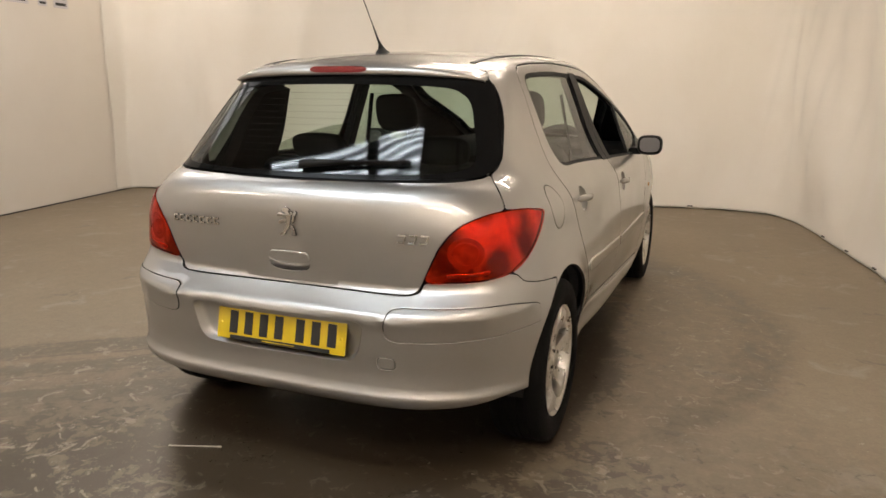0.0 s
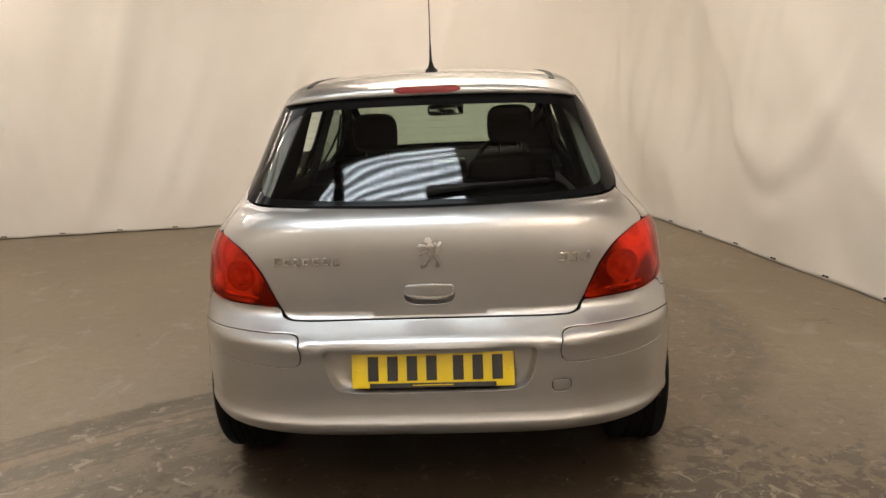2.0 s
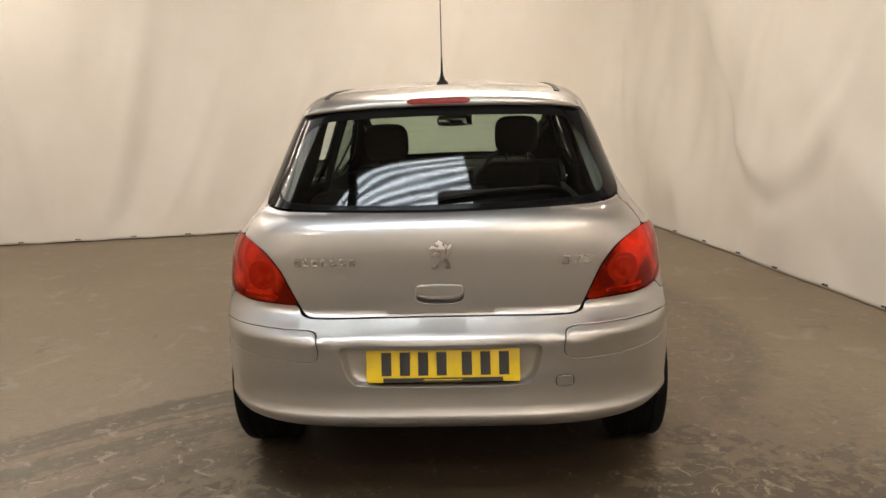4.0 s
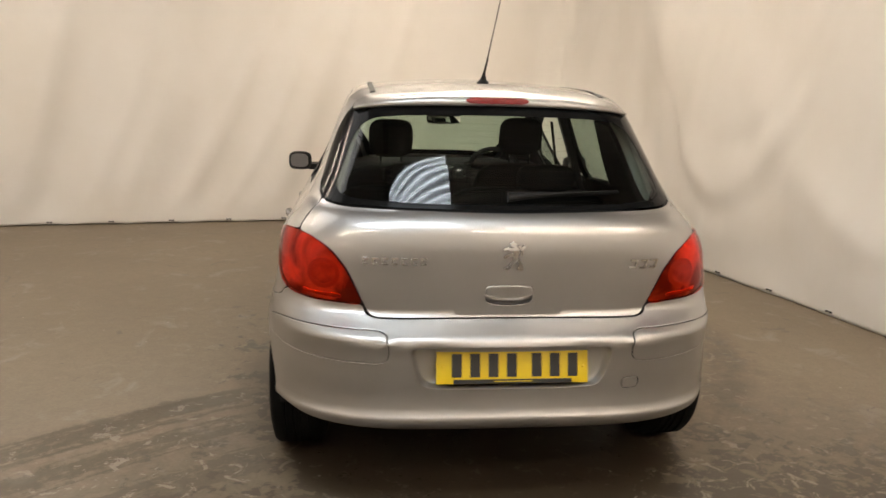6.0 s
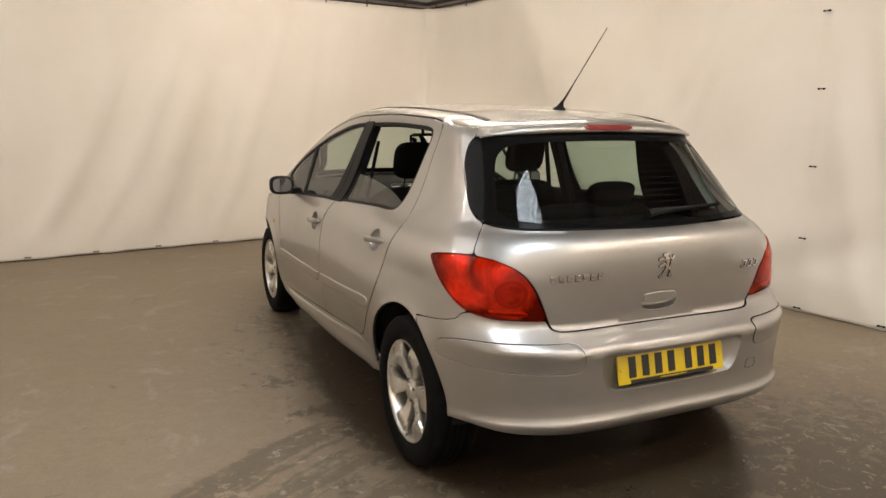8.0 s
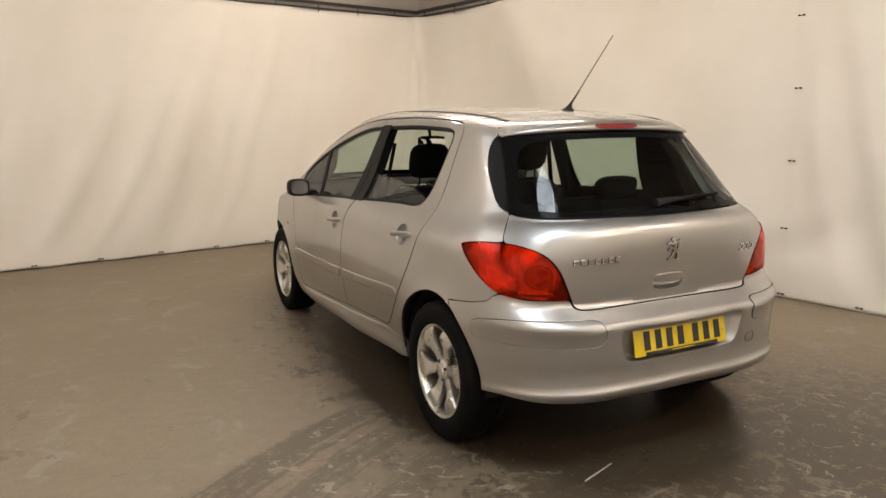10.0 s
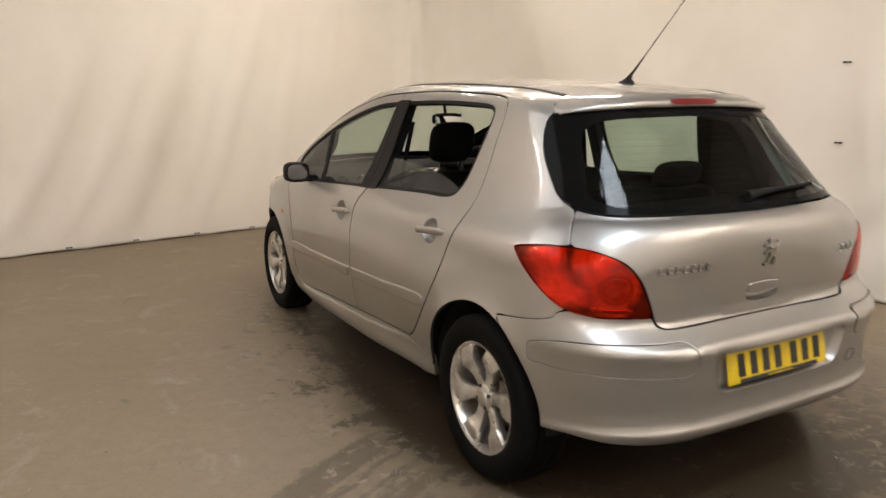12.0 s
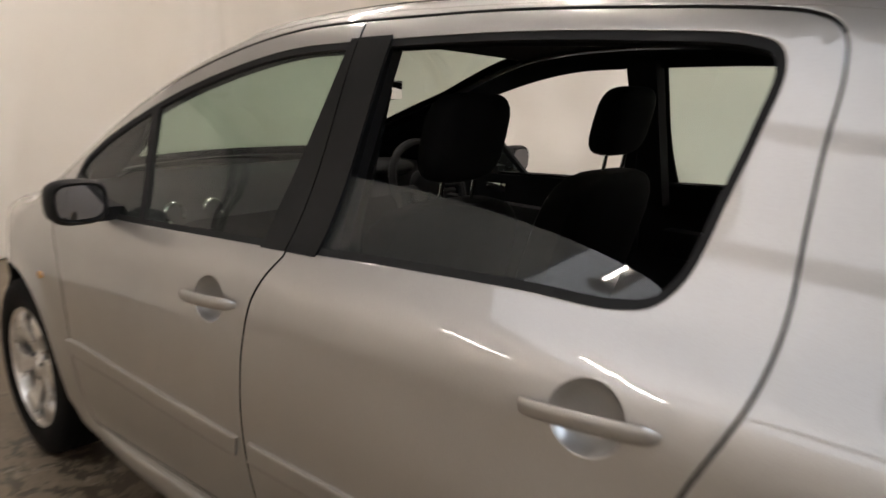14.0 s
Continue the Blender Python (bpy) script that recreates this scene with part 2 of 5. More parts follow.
trail = sums(m, "MULTIPLY", used, span(m, rubbed, 0.46, 0.57, 0.0, 0.58))
trail = sums(m, "SUBTRACT", trail, sums(m, "MULTIPLY", pale, 0.40), True)
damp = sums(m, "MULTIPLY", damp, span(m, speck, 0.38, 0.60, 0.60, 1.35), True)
# painted shade under the car keeps its full depth between the flecks
damp = sums(m, "MAXIMUM", damp, sums(m, "MULTIPLY", wet_shade, 0.80))
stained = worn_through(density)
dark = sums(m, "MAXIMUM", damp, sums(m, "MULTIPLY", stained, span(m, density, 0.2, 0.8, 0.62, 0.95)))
dark = sums(m, "MAXIMUM", dark, trail)
spots = span(m, noise_of(m, 3.3, 6, 0.6, where, 0.5), 0.645, 0.69)
small_spots = span(m, noise_of(m, 8.0, 4, 0.55, where, 0.8), 0.70, 0.73)
dark = sums(m, "MAXIMUM", dark, sums(m, "MULTIPLY", sums(m, "MAXIMUM", spots, small_spots), 0.40))
dry = blend(m, span(m, broad, 0.3, 0.7), (0.232, 0.182, 0.124), (0.288, 0.229, 0.160))
dry = blend(m, span(m, wob, 0.35, 0.68, 0, 0.34), dry, (0.190, 0.158, 0.116))
dry = blend(m, span(m, flecks_small, 0.42, 0.62, 0, 0.30), dry, (0.170, 0.140, 0.100))
dry = blend(m, span(m, grit, 0.35, 0.75, 0, 0.34), dry, (0.165, 0.140, 0.110))
scuff = span(m, flecks_big, 0.56, 0.66, 0, 0.45)
dry = blend(m, scuff, dry, (0.33, 0.295, 0.245))
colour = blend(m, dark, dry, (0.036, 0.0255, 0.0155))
worked = sums(m, "MAXIMUM", sums(m, "MAXIMUM", used, beside), sums(m, "MAXIMUM", sums(m, "MULTIPLY", sweep, 0.7), behind))
chips = span(m, noise_of(m, 11, 8, 0.70, where, 1.2), 0.585, 0.615)
chips = sums(m, "MULTIPLY", chips, sums(m, "SUBTRACT", 1.0, sums(m, "MULTIPLY", wet_shade, 0.75)))
colour = blend(m, sums(m, "MULTIPLY", chips, sums(m, "ADD", sums(m, "MULTIPLY", worked, 0.60), 0.10)), colour, (0.30, 0.262, 0.205))
nicks = span(m, noise_of(m, 26, 3, 0.5, where, 0.4), 0.735, 0.76)
colour = blend(m, sums(m, "MULTIPLY", nicks, 0.6), colour, (0.42, 0.38, 0.32))
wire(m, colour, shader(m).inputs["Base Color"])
wire(m, sums(m, "SUBTRACT", span(m, grit, 0.3, 0.7, 0.50, 0.56), sums(m, "MULTIPLY", dark, 0.24)), shader(m).inputs["Roughness"])
bump(m, sums(m, "ADD", sums(m, "MULTIPLY", grit, 0.05), flecks_big), 0.10, 0.004)
shader(concrete).inputs["Specular IOR Level"].default_value = 0.30

# ---- the car's outer skin as one smooth closed form: half widths, rear, front and top ----
def curve(*pts):
    """A smooth curve through (x, y) pairs, held straight beyond its ends."""
    xs, ys = np.array([p[0] for p in pts], float), np.array([p[1] for p in pts], float)
    d = np.diff(ys) / np.diff(xs)
    h = np.diff(xs)
    m = np.empty_like(ys)
    m[0], m[-1] = d[0], d[-1]
    m[1:-1] = (d[:-1] * h[1:] + d[1:] * h[:-1]) / (h[1:] + h[:-1])

    def f(x):
        x = np.asarray(x, float)
        xc = np.clip(x, xs[0], xs[-1])
        i = np.clip(np.searchsorted(xs, xc) - 1, 0, len(xs) - 2)
        t = (xc - xs[i]) / h[i]
        v = ((2 * t**3 - 3 * t**2 + 1) * ys[i] + (t**3 - 2 * t**2 + t) * h[i] * m[i]
             + (-2 * t**3 + 3 * t**2) * ys[i + 1] + (t**3 - t**2) * h[i] * m[i + 1])
        return v + np.where(x < xs[0], (x - xs[0]) * m[0], 0) + np.where(x > xs[-1], (x - xs[-1]) * m[-1], 0)
    return f


def smooth_max(a, b, k):
    return np.maximum(a, b) + np.maximum(k - np.abs(a - b), 0) ** 2 / (4 * k)


def smooth_step(x):
    x = np.clip(x, 0, 1)
    return x * x * (3 - 2 * x)


REAR_AXLE, FRONT_AXLE, TYRE_R = 0.643, 3.251, 0.315

WIDTH_Z = np.array([0.10, 0.20, 0.36, 0.60, 0.80, 0.93, 1.02, 1.40, 1.60])
WIDTH_Y = (
    curve((0, .66), (.6, .74), (1.2, .72), (1.8, .74), (2.6, .75), (3.4, .72), (4.1, .55)),
    curve((0, .76), (.6, .80), (1.2, .775), (1.8, .79), (2.6, .80), (3.4, .78), (4.1, .62)),
    curve((-.1, .79), (.35, .833), (.62, .848), (1.0, .825), (1.25, .815), (1.82, .832), (2.5, .838), (3.25, .848), (3.8, .79), (4.1, .69)),
    curve((-.1, .80), (.35, .836), (.62, .852), (1.05, .860), (1.84, .864), (2.6, .862), (3.25, .856), (3.8, .79), (4.1, .69)),
    curve((0, .775), (.25, .795), (.45, .815), (.95, .832), (1.84, .850), (2.6, .850), (3.25, .846), (3.8, .78), (4.1, .66)),
    curve((0, .72), (.3, .765), (.47, .79), (.95, .803), (1.84, .821), (2.6, .825), (3.25, .805), (3.8, .72), (4.1, .58)),
    curve((0, .60), (.3, .695), (.6, .730), (1.06, .738), (1.71, .757), (2.4, .776), (2.8, .78), (3.3, .74), (4.1, .50)),
    curve((.3, .525), (.5, .550), (.94, .574), (1.4, .587), (1.81, .592), (2.3, .592), (2.8, .60), (3.3, .60)),
    curve((.3, .41), (.5, .435), (.94, .468), (1.4, .49), (1.81, .495), (2.3, .495), (2.8, .50), (3.3, .50)),
)


def half_width(y, z):
    y, z = np.broadcast_arrays(np.asarray(y, float), np.asarray(z, float))
    w = np.stack([f(y) for f in WIDTH_Y])
    zs = WIDTH_Z
    h = np.diff(zs)
    d = np.diff(w, axis=0) / h.reshape(-1, *([1] * y.ndim))
    hh = h.reshape(-1, *([1] * y.ndim))
    m = np.concatenate([d[:1], (d[:-1] * hh[1:] + d[1:] * hh[:-1]) / (hh[1:] + hh[:-1]), d[-1:]])
    zc = np.clip(z, zs[0], zs[-1])
    i = np.clip(np.searchsorted(zs, zc) - 1, 0, len(zs) - 2)
    t = (zc - zs[i]) / h[i]
    pick = lambda a, j: np.take_along_axis(a, j[None], 0)[0]
    out = ((2 * t**3 - 3 * t**2 + 1) * pick(w, i) + (t**3 - 2 * t**2 + t) * h[i] * pick(m, i)
           + (-2 * t**3 + 3 * t**2) * pick(w, i + 1) + (t**3 - t**2) * h[i] * pick(m, i + 1))
    out = out + 0.016 * np.exp(-((z - 0.262) / 0.048) ** 2) * smooth_step((y - 1.02) / 0.12) * smooth_step((2.90 - y) / 0.12)
    for axle in (REAR_AXLE, FRONT_AXLE):
        away = np.hypot(y - axle, z - TYRE_R)
        out = out + 0.014 * np.exp(-((away - 0.355) / 0.055) ** 2) * smooth_step((0.85 - z) / 0.25)
    return out


BUMPER_Y = curve((.10, .15), (.22, .10), (.28, .055), (.312, .006), (.335, -.014), (.358, -.018), (.378, -.006), (.40, -.003), (.50, -.007), (.58, -.013), (.62, -.020), (.70, -.022))
METAL_Y = curve((.55, .122), (.67, .113), (.75, .100), (.83, .093), (.89, .089), (.94, .090), (.975, .097), (1.0, .114), (1.018, .138), (1.03, .170))
PANE_Y = curve((1.03, .1715), (1.12, .2485), (1.21, .3258), (1.30, .4072), (1.375, .4785), (1.45, .553))


def GATE_Y(z):
    return np.where(np.asarray(z) > 1.03, PANE_Y(z), METAL_Y(z))


GATE_WRAP = curve((.6, .15), (.8, .16), (.90, .19), (.98, .27), (1.04, .34), (1.2, .46), (1.34, .60), (1.45, .66))


def rear_of(x, z):
    q = np.abs(x) / 0.8
    low = BUMPER_Y(z) + 0.235 * q**4.5
    high = GATE_Y(z) + GATE_WRAP(z) * q**4.5
    start, width = 0.606 + 0.020 * q**2, 0.074 + 0.045 * q**2
    return low + (high - low) * smooth_step((z - start) / width)


TOP_Z = curve((.3, 1.372), (.45, 1.407), (.5, 1.418), (.6, 1.437), (.8, 1.468), (1.1, 1.489), (1.5, 1.503), (1.9, 1.502), (2.2, 1.478),
              (2.5, 1.405), (2.8, 1.280), (3.1, 1.115), (3.2, 1.058), (3.3, 1.012), (3.6, .945), (3.9, .86), (4.05, .77), (4.2, .62))
TOP_CROWN = curve((.3, .13), (1.5, .13), (2.2, .16), (2.6, .22), (3.1, .25), (3.4, .18), (4.1, .25))


def top_of(x, y):
    return TOP_Z(y) + 0.006 - TOP_CROWN(y) * x * x


def front_of(x, z):
    return 4.10 - 0.25 * np.abs(z - 0.45) ** 2 - 0.55 * (np.abs(x) / 0.8) ** 3


def skin(x, y, z):
    """Below nought inside the car, above it outside."""
    a = smooth_max(np.abs(x) - half_width(y, z), rear_of(x, z) - y, 0.14)
    a = smooth_max(a, y - front_of(x, z), 0.15)
    return smooth_max(a, z - top_of(x, y), 0.055)


def march(o, d, near, far, steps=40):
    """Distances along rays from inside to where the skin is crossed."""
    lo, hi = np.full(len(o), near, float), np.full(len(o), far, float)
    for _ in range(steps):
        mid = (lo + hi) / 2
        p = o + d * mid[:, None]
        inside = skin(p[:, 0], p[:, 1], p[:, 2]) < 0
        lo, hi = np.where(inside, mid, lo), np.where(inside, hi, mid)
    return (lo + hi) / 2


# the sheet that is wound round the car: u runs along it, from the middle of the rear to the nose
TURN_R, TURN_F, TURN_K = 0.9, 3.3, 0.85


def sheet(uz):
    """Places on the skin for (u, z) of the wound sheet; a negative u lies on the left side."""
    uz = np.asarray(uz, float).reshape(-1, 2)
    s, u = np.where(uz[:, 0] < 0, -1, 1), np.abs(uz[:, 0])
    q = TURN_K * math.pi / 2
    a = np.clip(u / TURN_K, 0, math.pi / 2)
    b = np.clip((u - q - (TURN_F - TURN_R)) / TURN_K, 0, math.pi / 2)
    oy = TURN_R + np.clip(u - q, 0, TURN_F - TURN_R)
    o = np.stack([0 * u, oy, uz[:, 1]], 1)
    d = np.stack([s * np.sin(a) * np.cos(b), -np.cos(a) + np.sin(b), 0 * u], 1)
    return o + d * march(o, d, 0.0, 2.0)[:, None]


def unwind(p):
    """(u, z) of places on the skin."""
    p = np.asarray(p, float).reshape(-1, 3)
    q = TURN_K * math.pi / 2
    x = np.abs(p[:, 0])
    u = np.where(p[:, 1] < TURN_R, TURN_K * np.arctan2(x, TURN_R - p[:, 1]),
                 np.where(p[:, 1] < TURN_F, q + p[:, 1] - TURN_R, q + TURN_F - TURN_R + TURN_K * np.arctan2(p[:, 1] - TURN_F, np.maximum(x, 1e-6))))
    return np.stack([np.where(p[:, 0] < 0, -u, u), p[:, 2]], 1)


def on_side(yz, s=1):
    """Sheet points for (y, z) seen from the side."""
    yz = np.asarray(yz, float).reshape(-1, 2)
    o = np.stack([0 * yz[:, 0], yz[:, 0], yz[:, 1]], 1)
    d = np.tile([float(s), 0, 0], (len(yz), 1))
    return unwind(o + d * march(o, d, 0, 1.3)[:, None])


def on_rear(xz):
    """Sheet points for (x, z) seen from behind."""
    xz = np.asarray(xz, float).reshape(-1, 2)
    o = np.stack([xz[:, 0], 0 * xz[:, 0] + 1.2, xz[:, 1]], 1)
    d = np.tile([0, -1.0, 0], (len(xz), 1))
    return unwind(o + d * march(o, d, 0, 1.6)[:, None])


def skin_normal(p):
    e = 1e-3
    g = np.stack([skin(p[:, 0] + e, p[:, 1], p[:, 2]) - skin(p[:, 0] - e, p[:, 1], p[:, 2]),
                  skin(p[:, 0], p[:, 1] + e, p[:, 2]) - skin(p[:, 0], p[:, 1] - e, p[:, 2]),
                  skin(p[:, 0], p[:, 1], p[:, 2] + e) - skin(p[:, 0], p[:, 1], p[:, 2] - e)], 1)
    return g / np.maximum(np.linalg.norm(g, axis=1, keepdims=True), 1e-9)

# ---- building tools ----
def solid(name, verts, faces, mat, parent=None, label="", normals=None, smooth=True):
    """One mesh object from vertices and faces, under a parent."""
    me = bpy.data.meshes.new(name)
    me.from_pydata([tuple(map(float, v)) for v in verts], [], [tuple(map(int, f)) for f in faces])
    me.materials.append(mat)
    me.polygons.foreach_set("use_smooth", [smooth] * len(me.polygons))
    if normals is not None:
        me.normals_split_custom_set_from_vertices([tuple(map(float, n)) for n in normals])
    ob = new(name, me)
    ob.parent = parent
    if label:
        ob["label"] = label
    return ob


def part(name, bm, mat, parent, label="", smooth=True, sharp=40):
    """Links a bmesh as one mesh object under a thing or a part."""
    bmesh.ops.recalc_face_normals(bm, faces=bm.faces[:])
    me = bpy.data.meshes.new(name)
    for e in bm.edges:
        if len(e.link_faces) == 2 and e.calc_face_angle(0) > radians(sharp):
            e.smooth = False
    for f in bm.faces:
        f.smooth = smooth
    bm.to_mesh(me)
    bm.free()
    me.materials.append(mat)
    ob = new(name, me)
    ob.parent = parent
    if label:
        ob["label"] = label
    return ob


def thing(name, label, category, group="", kind="", place=(0, 0, 0), turn=0):
    ob = new(name)
    ob.empty_display_size = 0.05
    ob.matrix_basis = pose(*place, 0, 0, turn)
    return tagged(ob, label, category, group, kind)


def box(bm, centre, size, bevel=0.0, turn=None, segments=2):
    """Adds a bevelled box; turn is a 3x3 or 4x4 rotation."""
    m = Matrix.Translation(centre) @ (turn.to_4x4() if turn is not None else Matrix()) @ Matrix.Diagonal((*size, 1))
    r = bmesh.ops.create_cube(bm, size=1, matrix=m)
    if bevel:
        edges = list({e for v in r["verts"] for e in v.link_edges})
        bmesh.ops.bevel(bm, geom=edges, offset=bevel, segments=segments, affect="EDGES", profile=0.6)
    return bm


def rod(bm, a, b, r0, r1=None, sides=10):
    a, b = Vector(a), Vector(b)
    q = (b - a).to_track_quat("Z", "Y").to_matrix().to_4x4()
    bmesh.ops.create_cone(bm, cap_ends=True, segments=sides, radius1=r0, radius2=r0 if r1 is None else r1, depth=(b - a).length,
                          matrix=Matrix.Translation((a + b) / 2) @ q)
    return bm


def lathe(bm, section, sides=48, axis="x", at=(0, 0, 0)):
    """Turns a section of (along, radius) pairs about an axis through a place."""
    rings = []
    for s, r in section:
        ring = []
        for k in range(sides):
            a = 2 * math.pi * k / sides
            c = {"x": (s, r * math.cos(a), r * math.sin(a)), "z": (r * math.cos(a), r * math.sin(a), s), "y": (r * math.cos(a), s, r * math.sin(a))}[axis]
            ring.append(bm.verts.new(Vector(c) + Vector(at)))
        rings.append(ring)
    for p, q in zip(rings, rings[1:]):
        for k in range(sides):
            bm.faces.new((p[k], p[(k + 1) % sides], q[(k + 1) % sides], q[k]))
    return bm


def loft(bm, rings, closed=True, caps=True):
    """Skins rings of equally many places."""
    rows = [[bm.verts.new(p) for p in ring] for ring in rings]
    n = len(rows[0])
    for p, q in zip(rows, rows[1:]):
        for k in range(n if closed else n - 1):
            bm.faces.new((p[k], p[(k + 1) % n], q[(k + 1) % n], q[k]))
    if caps and closed:
        bm.faces.new(rows[0]), bm.faces.new(rows[-1])
    return bm


def pillow(bm, centre, size, power=3.2, turn=None, nu=18, nv=12, lean=0.0):
    """A rounded cushion: a superellipsoid, leant by lean metres of y per metre of z."""
    def p(c, e):
        return math.copysign(abs(c) ** (2 / e), c)
    rings = []
    for j in range(nv + 1):
        a = -math.pi / 2 + math.pi * j / nv
        a = max(min(a, math.pi / 2 - 0.02), -math.pi / 2 + 0.02)
        ring = []
        for k in range(nu):
            b = 2 * math.pi * k / nu
            v = Vector((size[0] / 2 * p(math.cos(a), power) * p(math.cos(b), power), size[1] / 2 * p(math.cos(a), power) * p(math.sin(b), power), size[2] / 2 * p(math.sin(a), power)))
            v.y += lean * v.z
            if turn is not None:
                v = turn.to_3x3() @ v
            ring.append(v + Vector(centre))
        rings.append(ring)
    return loft(bm, rings)


def spline(pts, step=0.012, closed=True):
    """A smooth line through 2D points; a point given twice is a corner."""
    pts = [tuple(map(float, p)) for p in pts]
    runs, run = [], [pts[0]]
    for a, b in zip(pts, pts[1:]):
        if a == b:
            if len(run) > 1:
                runs.append(run)
            run = [a]
        else:
            run.append(b)
    if closed:
        corners = any(a == b for a, b in zip(pts, pts[1:]))
        if not corners:
            return catmull(pts, True, step)
        run = run + (runs.pop(0) if runs else [])
        if run[0] != run[-1] or len(run) > 1:
            runs.append(run)
    else:
        runs.append(run)
    out = []
    for r in runs:
        c = catmull(r, False, step)
        out.extend(c[:-1])
    if not closed:
        out.append(runs[-1][-1])
    return np.array(out)


def catmull(p, closed, step):
    p = np.array(p, float)
    n = len(p)
    out = []
    for i in range(n if closed else n - 1):
        b, c = p[i], p[(i + 1) % n]
        a = p[(i - 1) % n] if closed or i else 2 * b - c
        d = p[(i + 2) % n] if closed or i + 2 < n else 2 * c - b
        lab, lbc, lcd = (max(np.linalg.norm(v) ** 0.5, 1e-4) for v in (b - a, c - b, d - c))
        m1 = lbc * ((b - a) / lab - (c - a) / (lab + lbc) + (c - b) / lbc)
        m2 = lbc * ((c - b) / lbc - (d - b) / (lbc + lcd) + (d - c) / lcd)
        k = max(1, int(math.ceil(np.linalg.norm(c - b) / step)))
        for t in np.arange(k) / k:
            out.append((2 * t**3 - 3 * t**2 + 1) * b + (t**3 - 2 * t**2 + t) * m1 + (-2 * t**3 + 3 * t**2) * c + (t**3 - t**2) * m2)
    if not closed:
        out.append(p[-1])
    return np.array(out)


def inset(loop, d):
    """Moves a closed loop inwards by d (outwards if negative)."""
    loop = np.asarray(loop, float)
    a, b = np.roll(loop, 1, 0), np.roll(loop, -1, 0)
    t = b - a
    t /= np.maximum(np.linalg.norm(t, axis=1, keepdims=True), 1e-9)
    x, y = loop[:, 0], loop[:, 1]
    area = np.sum(x * np.roll(y, -1) - np.roll(x, -1) * y)
    n = np.stack([-t[:, 1], t[:, 0]], 1) * (1 if area > 0 else -1)
    return loop + n * d


def within(p, loop):
    """Which 2D points lie inside a closed loop."""
    x, y = p[:, 0], p[:, 1]
    hit = np.zeros(len(p), bool)
    a, b = loop, np.roll(loop, -1, 0)
    for (x0, y0), (x1, y1) in zip(a, b):
        c = (y0 > y) != (y1 > y)
        if y1 != y0:
            hit ^= c & (x < (x1 - x0) * (y - y0) / (y1 - y0) + x0)
    return hit


def near_line(p, loop, d):
    a, b = loop, np.roll(loop, -1, 0)
    out = np.zeros(len(p), bool)
    for q, r in zip(a, b):
        e = r - q
        sel = (np.abs(p - (q + r) / 2).max(1) < d + np.abs(e).max())
        if not sel.any():
            continue
        s = p[sel]
        t = np.clip(((s - q) @ e) / max(e @ e, 1e-12), 0, 1)
        out[np.flatnonzero(sel)] |= np.hypot(*(s - q - t[:, None] * e).T) < d
    return out


def fill(outline, holes=(), grid=0.025, fold=0.0):
    """Triangles that fill a loop but for its holes: points, triangles, and the boundary edges."""
    from mathutils.geometry import delaunay_2d_cdt
    lo, hi = outline.min(0), outline.max(0)
    gx, gy = np.meshgrid(np.arange(lo[0] + grid / 2, hi[0], grid), np.arange(lo[1] + grid / 2, hi[1], grid))
    gx = gx + (np.arange(gx.shape[0]) % 2)[:, None] * grid * 0.5
    g = np.stack([gx.ravel(), gy.ravel()], 1)
    keep = within(g, outline) & ~near_line(g, outline, grid * 0.45)
    for h in holes:
        keep &= ~within(g, h) & ~near_line(g, h, grid * 0.45)
    g = g[keep]
    pts, edges = [], []
    for l in (outline, *holes):
        k = len(pts)
        pts.extend(l)
        edges.extend((k + i, k + (i + 1) % len(l)) for i in range(len(l)))
    pts.extend(g)
    if fold:
        for l, d in ((outline, fold), *((h, -fold) for h in holes)):
            pts.extend(inset(l, d))
    v, _, f, *_ = delaunay_2d_cdt([Vector(p) for p in pts], edges, [], 0, 1e-6)
    v = np.array([tuple(p) for p in v])
    f = np.array([t for t in f if len(t) == 3])
    c = v[f].mean(1)
    ok = within(c, outline)
    for h in holes:
        ok &= ~within(c, h)
    f = f[ok]
    used = np.unique(f)
    back = np.full(len(v), -1)
    back[used] = np.arange(len(used))
    v, f = v[used], back[f]
    area = (v[f[:, 1]] - v[f[:, 0]])[:, 0] * (v[f[:, 2]] - v[f[:, 0]])[:, 1] - (v[f[:, 1]] - v[f[:, 0]])[:, 1] * (v[f[:, 2]] - v[f[:, 0]])[:, 0]
    f[area < 0] = f[area < 0][:, ::-1]
    count = {}
    for t in f:
        for a, b in ((t[0], t[1]), (t[1], t[2]), (t[2], t[0])):
            count[(a, b)] = count.get((a, b), 0) + 1
    rim = [(a, b) for (a, b) in count if (b, a) not in count]
    return v, f, rim


